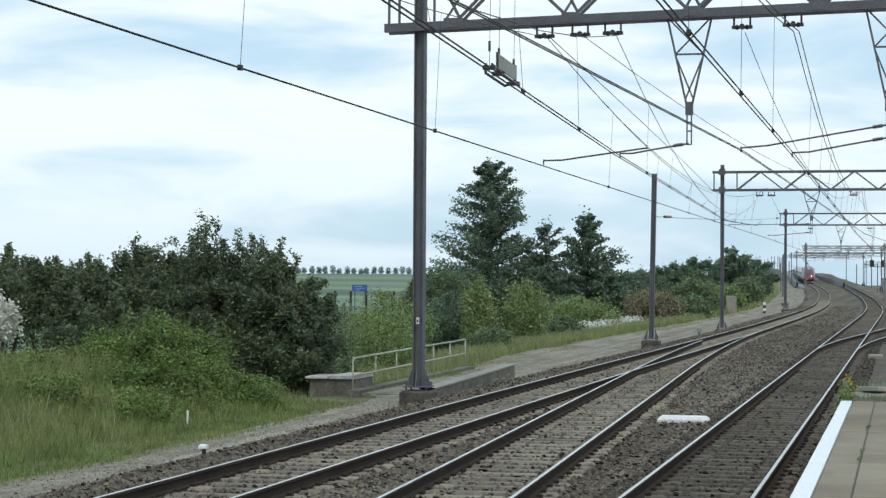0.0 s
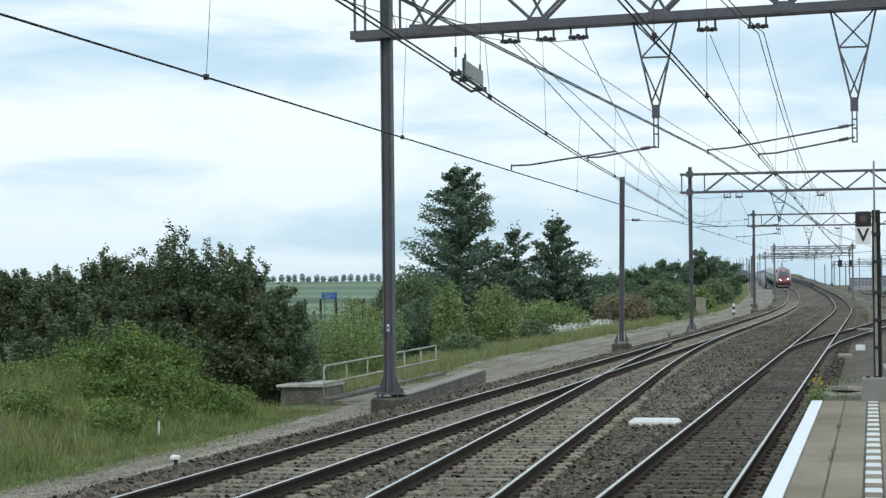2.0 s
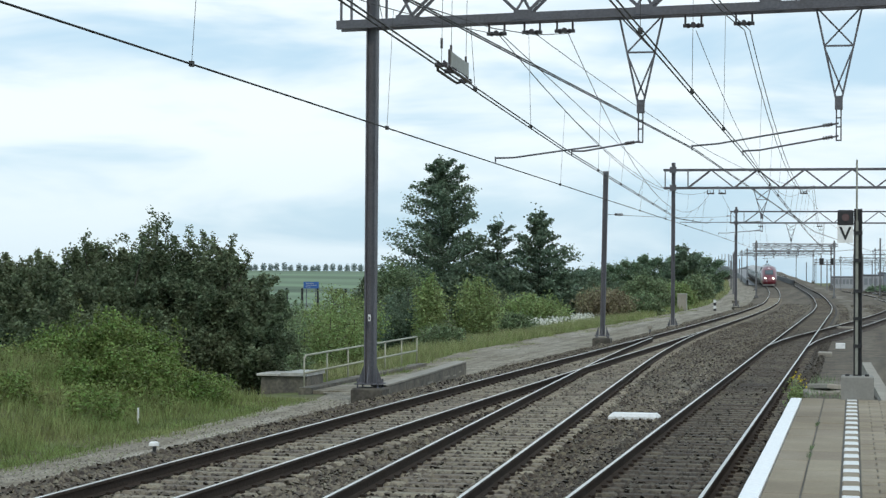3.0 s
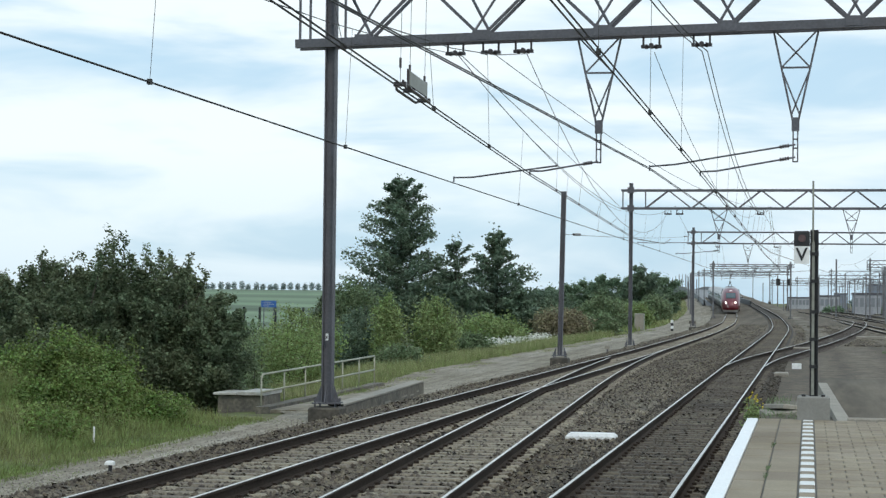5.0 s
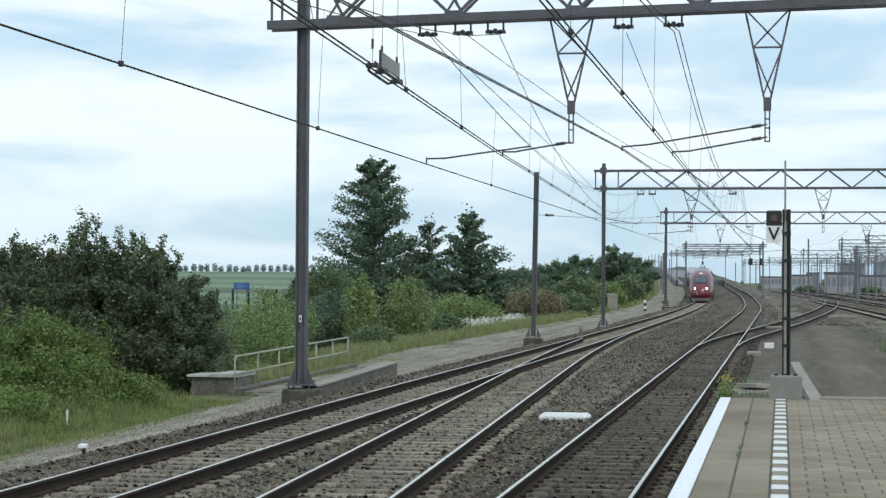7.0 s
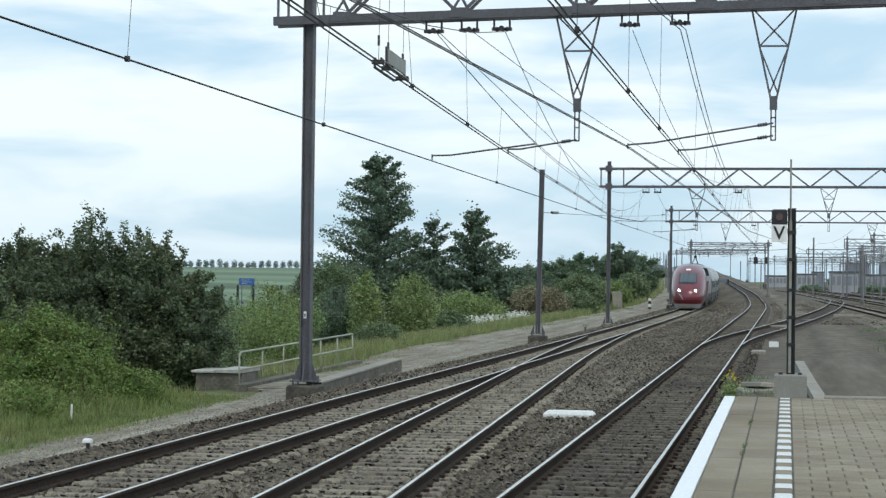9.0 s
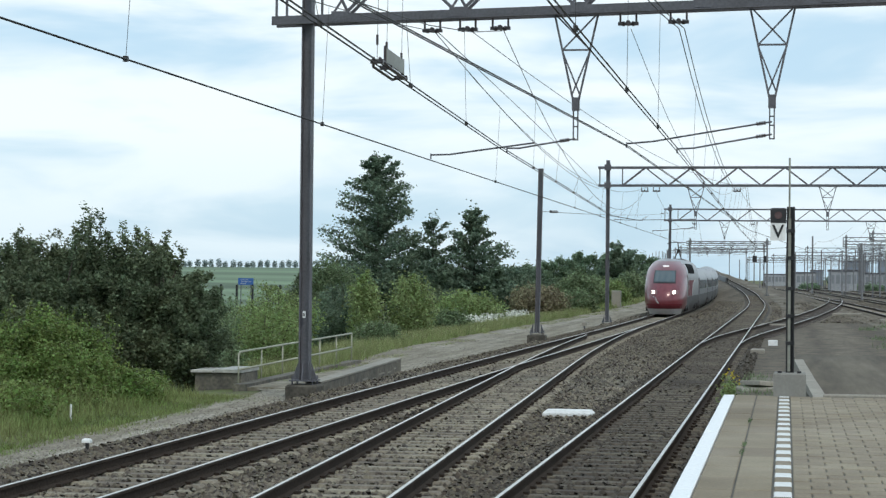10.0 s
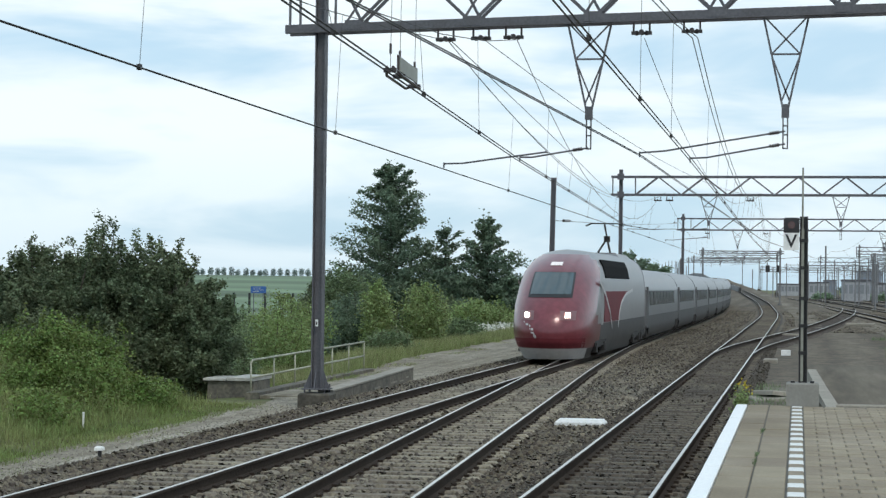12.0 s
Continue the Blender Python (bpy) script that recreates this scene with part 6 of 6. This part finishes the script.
    return t, L


def coach(L=18.7):
    t = thing("passenger_car", "silver grey articulated passenger car with a dark window band", "train", group="passenger cars")
    low, mid, up = Shape(), Shape(), Shape()
    cuts = [0.25, 2.0, 5.5, 9.35, L - 5.5, L - 2.0, L - 0.25]
    for e in (-1, 1):
        for (z0, w0), (z1, w1) in zip(CAR_ROWS, CAR_ROWS[1:]):
            s = low if z1 <= 1.3 else mid if z1 <= 2.45 else up
            for a, b in zip(cuts, cuts[1:]):
                if z1 < 0.9 and (a < 1 or b > L - 1):
                    continue
                q = [(e * w0, a, z0), (e * w0, b, z0), (e * w1, b, z1), (e * w1, a, z1)]
                s.add(q if e > 0 else q[::-1], [(0, 1, 2, 3)])
    low.add([(-1.25, 2.0, 0.32), (1.25, 2.0, 0.32), (1.25, L - 2.0, 0.32), (-1.25, L - 2.0, 0.32)], [(3, 2, 1, 0)])
    for y, flip in ((0.25, 1), (L - 0.25, -1)):
        ring = [(w * e, y, z) for e, rows in ((1, CAR_ROWS), (-1, CAR_ROWS[::-1])) for z, w in rows]
        mid.add(ring[::flip], [tuple(range(len(ring)))])
    part("lower_shell", low, GREY_DARKENED, t, "dull grey lower body, darkened for shade and reflected ballast", True, True)
    part("side_shell", mid, SILVER_MID, t, "darker grey window band", True, True)
    part("roof", up, SILVER, t, "pale silver roof", True, True)
    for e in (-1, 1):
        for i in range(int((L - 3.5) / 2.1)):
            y = 2.2 + i * 2.1
            part("window", Shape().box((e * 1.37, y, 1.75), (e * 1.446, y + 1.65, 2.4)), GLASS, t, "dark tinted window")
        part("door", Shape().box((e * 1.40, 0.7, 0.75), (e * 1.437, 1.5, 2.6)), GREY_DARKENED, t)
    part("gangway", Shape().box((-1.28, -0.3, 0.6), (1.28, 0.3, 2.7)).box((-0.9, -0.3, 2.7), (0.9, 0.3, 3.08)), UNDER, t, "black gangway bellows")
    part("underframe", Shape().box((-1.15, 0.4, 0.25), (1.15, L - 0.4, 0.45)), UNDER, t)
    bogie(t, 0.0)
    return t, L


CARS = []
front_car, length = power_car("red nosed high speed train power car with lit headlamps")
CARS.append((front_car, 0.0, length))
place = length + 0.2
end_coach, length = coach(21.85)
CARS.append((end_coach, place, length))
place += length
first_coach, length = coach()
for i in range(8):
    car = first_coach if i == 0 else copy_thing(first_coach, pose(0, 0, 0))
    CARS.append((car, place, length))
    place += length
# ---------------------------------------------------------------- loose ballast


def stones(name, pts, mat, label, lo=0.022, hi=0.048):
    n = len(pts)
    base = np.array([(1, 0, -0.25), (0, 1, -0.25), (-1, 0, -0.25), (0, -1, -0.25), (0, 0, 1)], float)
    a = rng.uniform(0, 6.283, n)
    r = rng.uniform(lo, hi, (n, 1, 1)) * rng.uniform(0.65, 1.35, (n, 5, 1))
    v = base[None] * r
    v[:, :, 2] *= 0.75
    c, s = np.cos(a)[:, None], np.sin(a)[:, None]
    x, y = v[:, :, 0] * c - v[:, :, 1] * s, v[:, :, 0] * s + v[:, :, 1] * c
    tilt = rng.normal(size=(n, 1)) * 0.5
    v = np.stack([x, y * np.cos(tilt) - v[:, :, 2] * np.sin(tilt), y * np.sin(tilt) + v[:, :, 2] * np.cos(tilt)], 2) + pts[:, None, :]
    tri = np.array([(0, 1, 4), (1, 2, 4), (2, 3, 4), (3, 0, 4)])
    f = (tri[None] + 5 * np.arange(n)[:, None, None]).reshape(-1, 3)
    return tagged(part(name, quick_mesh(name, v.reshape(-1, 3), f, mat), None), label, "ballast", kind="stuff")


y = 14 * (125 / 14) ** rng.uniform(0, 1, 100000)
x = rng.uniform(-11.4, -3.4, len(y)) + np.clip((y - 60) / 60, 0, 1) * 0.3


def between_sleepers(x, y, f):
    """How high stones lie: proud of the bed in the gaps between the sleepers of a track; few lie on a sleeper."""
    off = np.abs(x - np.array([f(b) for b in y]))
    d = np.abs((y - 16) / 0.6 - np.round((y - 16) / 0.6)) * 0.6
    inside = off < 1.1
    keep = ~(inside & (d < 0.125) & (rng.uniform(0, 1, len(y)) > 0.05)) & ~(np.abs(off - 0.75) < 0.07)
    return inside, keep


z = np.array([bed_z(a, b) for a, b in zip(x, y)]) + rng.normal(size=len(y)) * 0.016
in1, keep1 = between_sleepers(x, y, track_one)
in2, keep2 = between_sleepers(x, y, track_two)
z += 0.013 * (in1 | in2)
keep = keep1 & keep2
stones("ballast_stones", np.stack([x, y, z], 1)[keep], STONE, "loose grey brown ballast stones between the sleepers", 0.024, 0.052)
y = 14 * (110 / 14) ** rng.uniform(0, 1, 42000)
x = rng.uniform(-3.8, -0.95, len(y))
in3, keep3 = between_sleepers(x, y, track_three)
far = np.stack([rng.uniform(-13, 14, 26000), 122 + 110 * rng.uniform(0, 1, 26000) ** 1.3], 1)
gap = np.min(np.abs(np.stack([far[:, 0] - np.array([f(b) for b in far[:, 1]]) for f in (track_one, track_three, track_four, branch)])), 0)
far = far[(gap > 1.4) & (far[:, 0] > np.array([track_one(b) - 2.6 for b in far[:, 1]]))]
stones("far_ballast_stones", np.concatenate([far, np.full((len(far), 1), -0.215)], 1), STONE, "coarse loose stones in the far yard", 0.04, 0.09)
OILY = material("oily_ballast_stone", (0.085, 0.071, 0.055), 0.9, 0, 0.25, 8, 0.5, 0.2, each=0.4, world_space=True)
stones("dark_ballast_stones", np.stack([x, y, -0.208 + rng.normal(size=len(y)) * 0.018], 1)[keep3], OILY, "oil darkened ballast stones of the platform track")
OILY_BED = material("oily_ballast", (0.062, 0.052, 0.041), 0.95, 0, 0.4, 14, 0.7, 0.8, world_space=True)
strip("dark_ballast", lambda y: track_three(y) - 1.15, lambda y: track_three(y) + 1.2, -30, 420, lambda x, y: -0.212 + rise(y), OILY_BED, "oil darkened ballast under the platform track", 1.5, 6, 0.02)
y = rng.uniform(22, 75, 5000)
x = np.array([track_one(b) - 2.4 - abs(rng.normal()) * 0.45 for b in y])
stones("path_stones", np.stack([x, y, np.full(len(y), -0.43)], 1), STONE, "stray stones on the gravel path", 0.015, 0.035)
y = 22 * (120 / 22) ** rng.uniform(0, 1, 9000)
x = np.array([path_left(b) + rng.uniform(0, 1) ** 0.8 * (track_one(b) - 2.7 - path_left(b)) for b in y])
GRIT = material("path_grit", (0.26, 0.235, 0.19), 0.95, 0, 0.2, 8, 0.5, 0.1, each=0.4, world_space=True)
stones("path_grit", np.stack([x, y, np.full(len(y), -0.43)], 1), GRIT, "loose grit on the service path", 0.012, 0.03)



def motions():
    for car, back, length in CARS:
        rows = []
        for i in range(25):
            t = i * 0.5
            nose = 64.0 + 32.8 * (12.0 - t) + back
            a, b = nose + length * 0.18, nose + length * 0.82
            pa, pb = Vector((track_one(a), a, rise(a))), Vector((track_one(b), b, rise(b)))
            d = pa - pb
            yaw = math.degrees(math.atan2(d.x, -d.y))
            origin = pa + d.normalized() * (length * 0.18)
            pitch = math.degrees(math.atan2(pb.z - pa.z, d.length))
            rows.append((t, pose(origin.x - 0.08, origin.y, origin.z - 0.1, pitch, 0, yaw)))
        walk(car, rows)


motions()
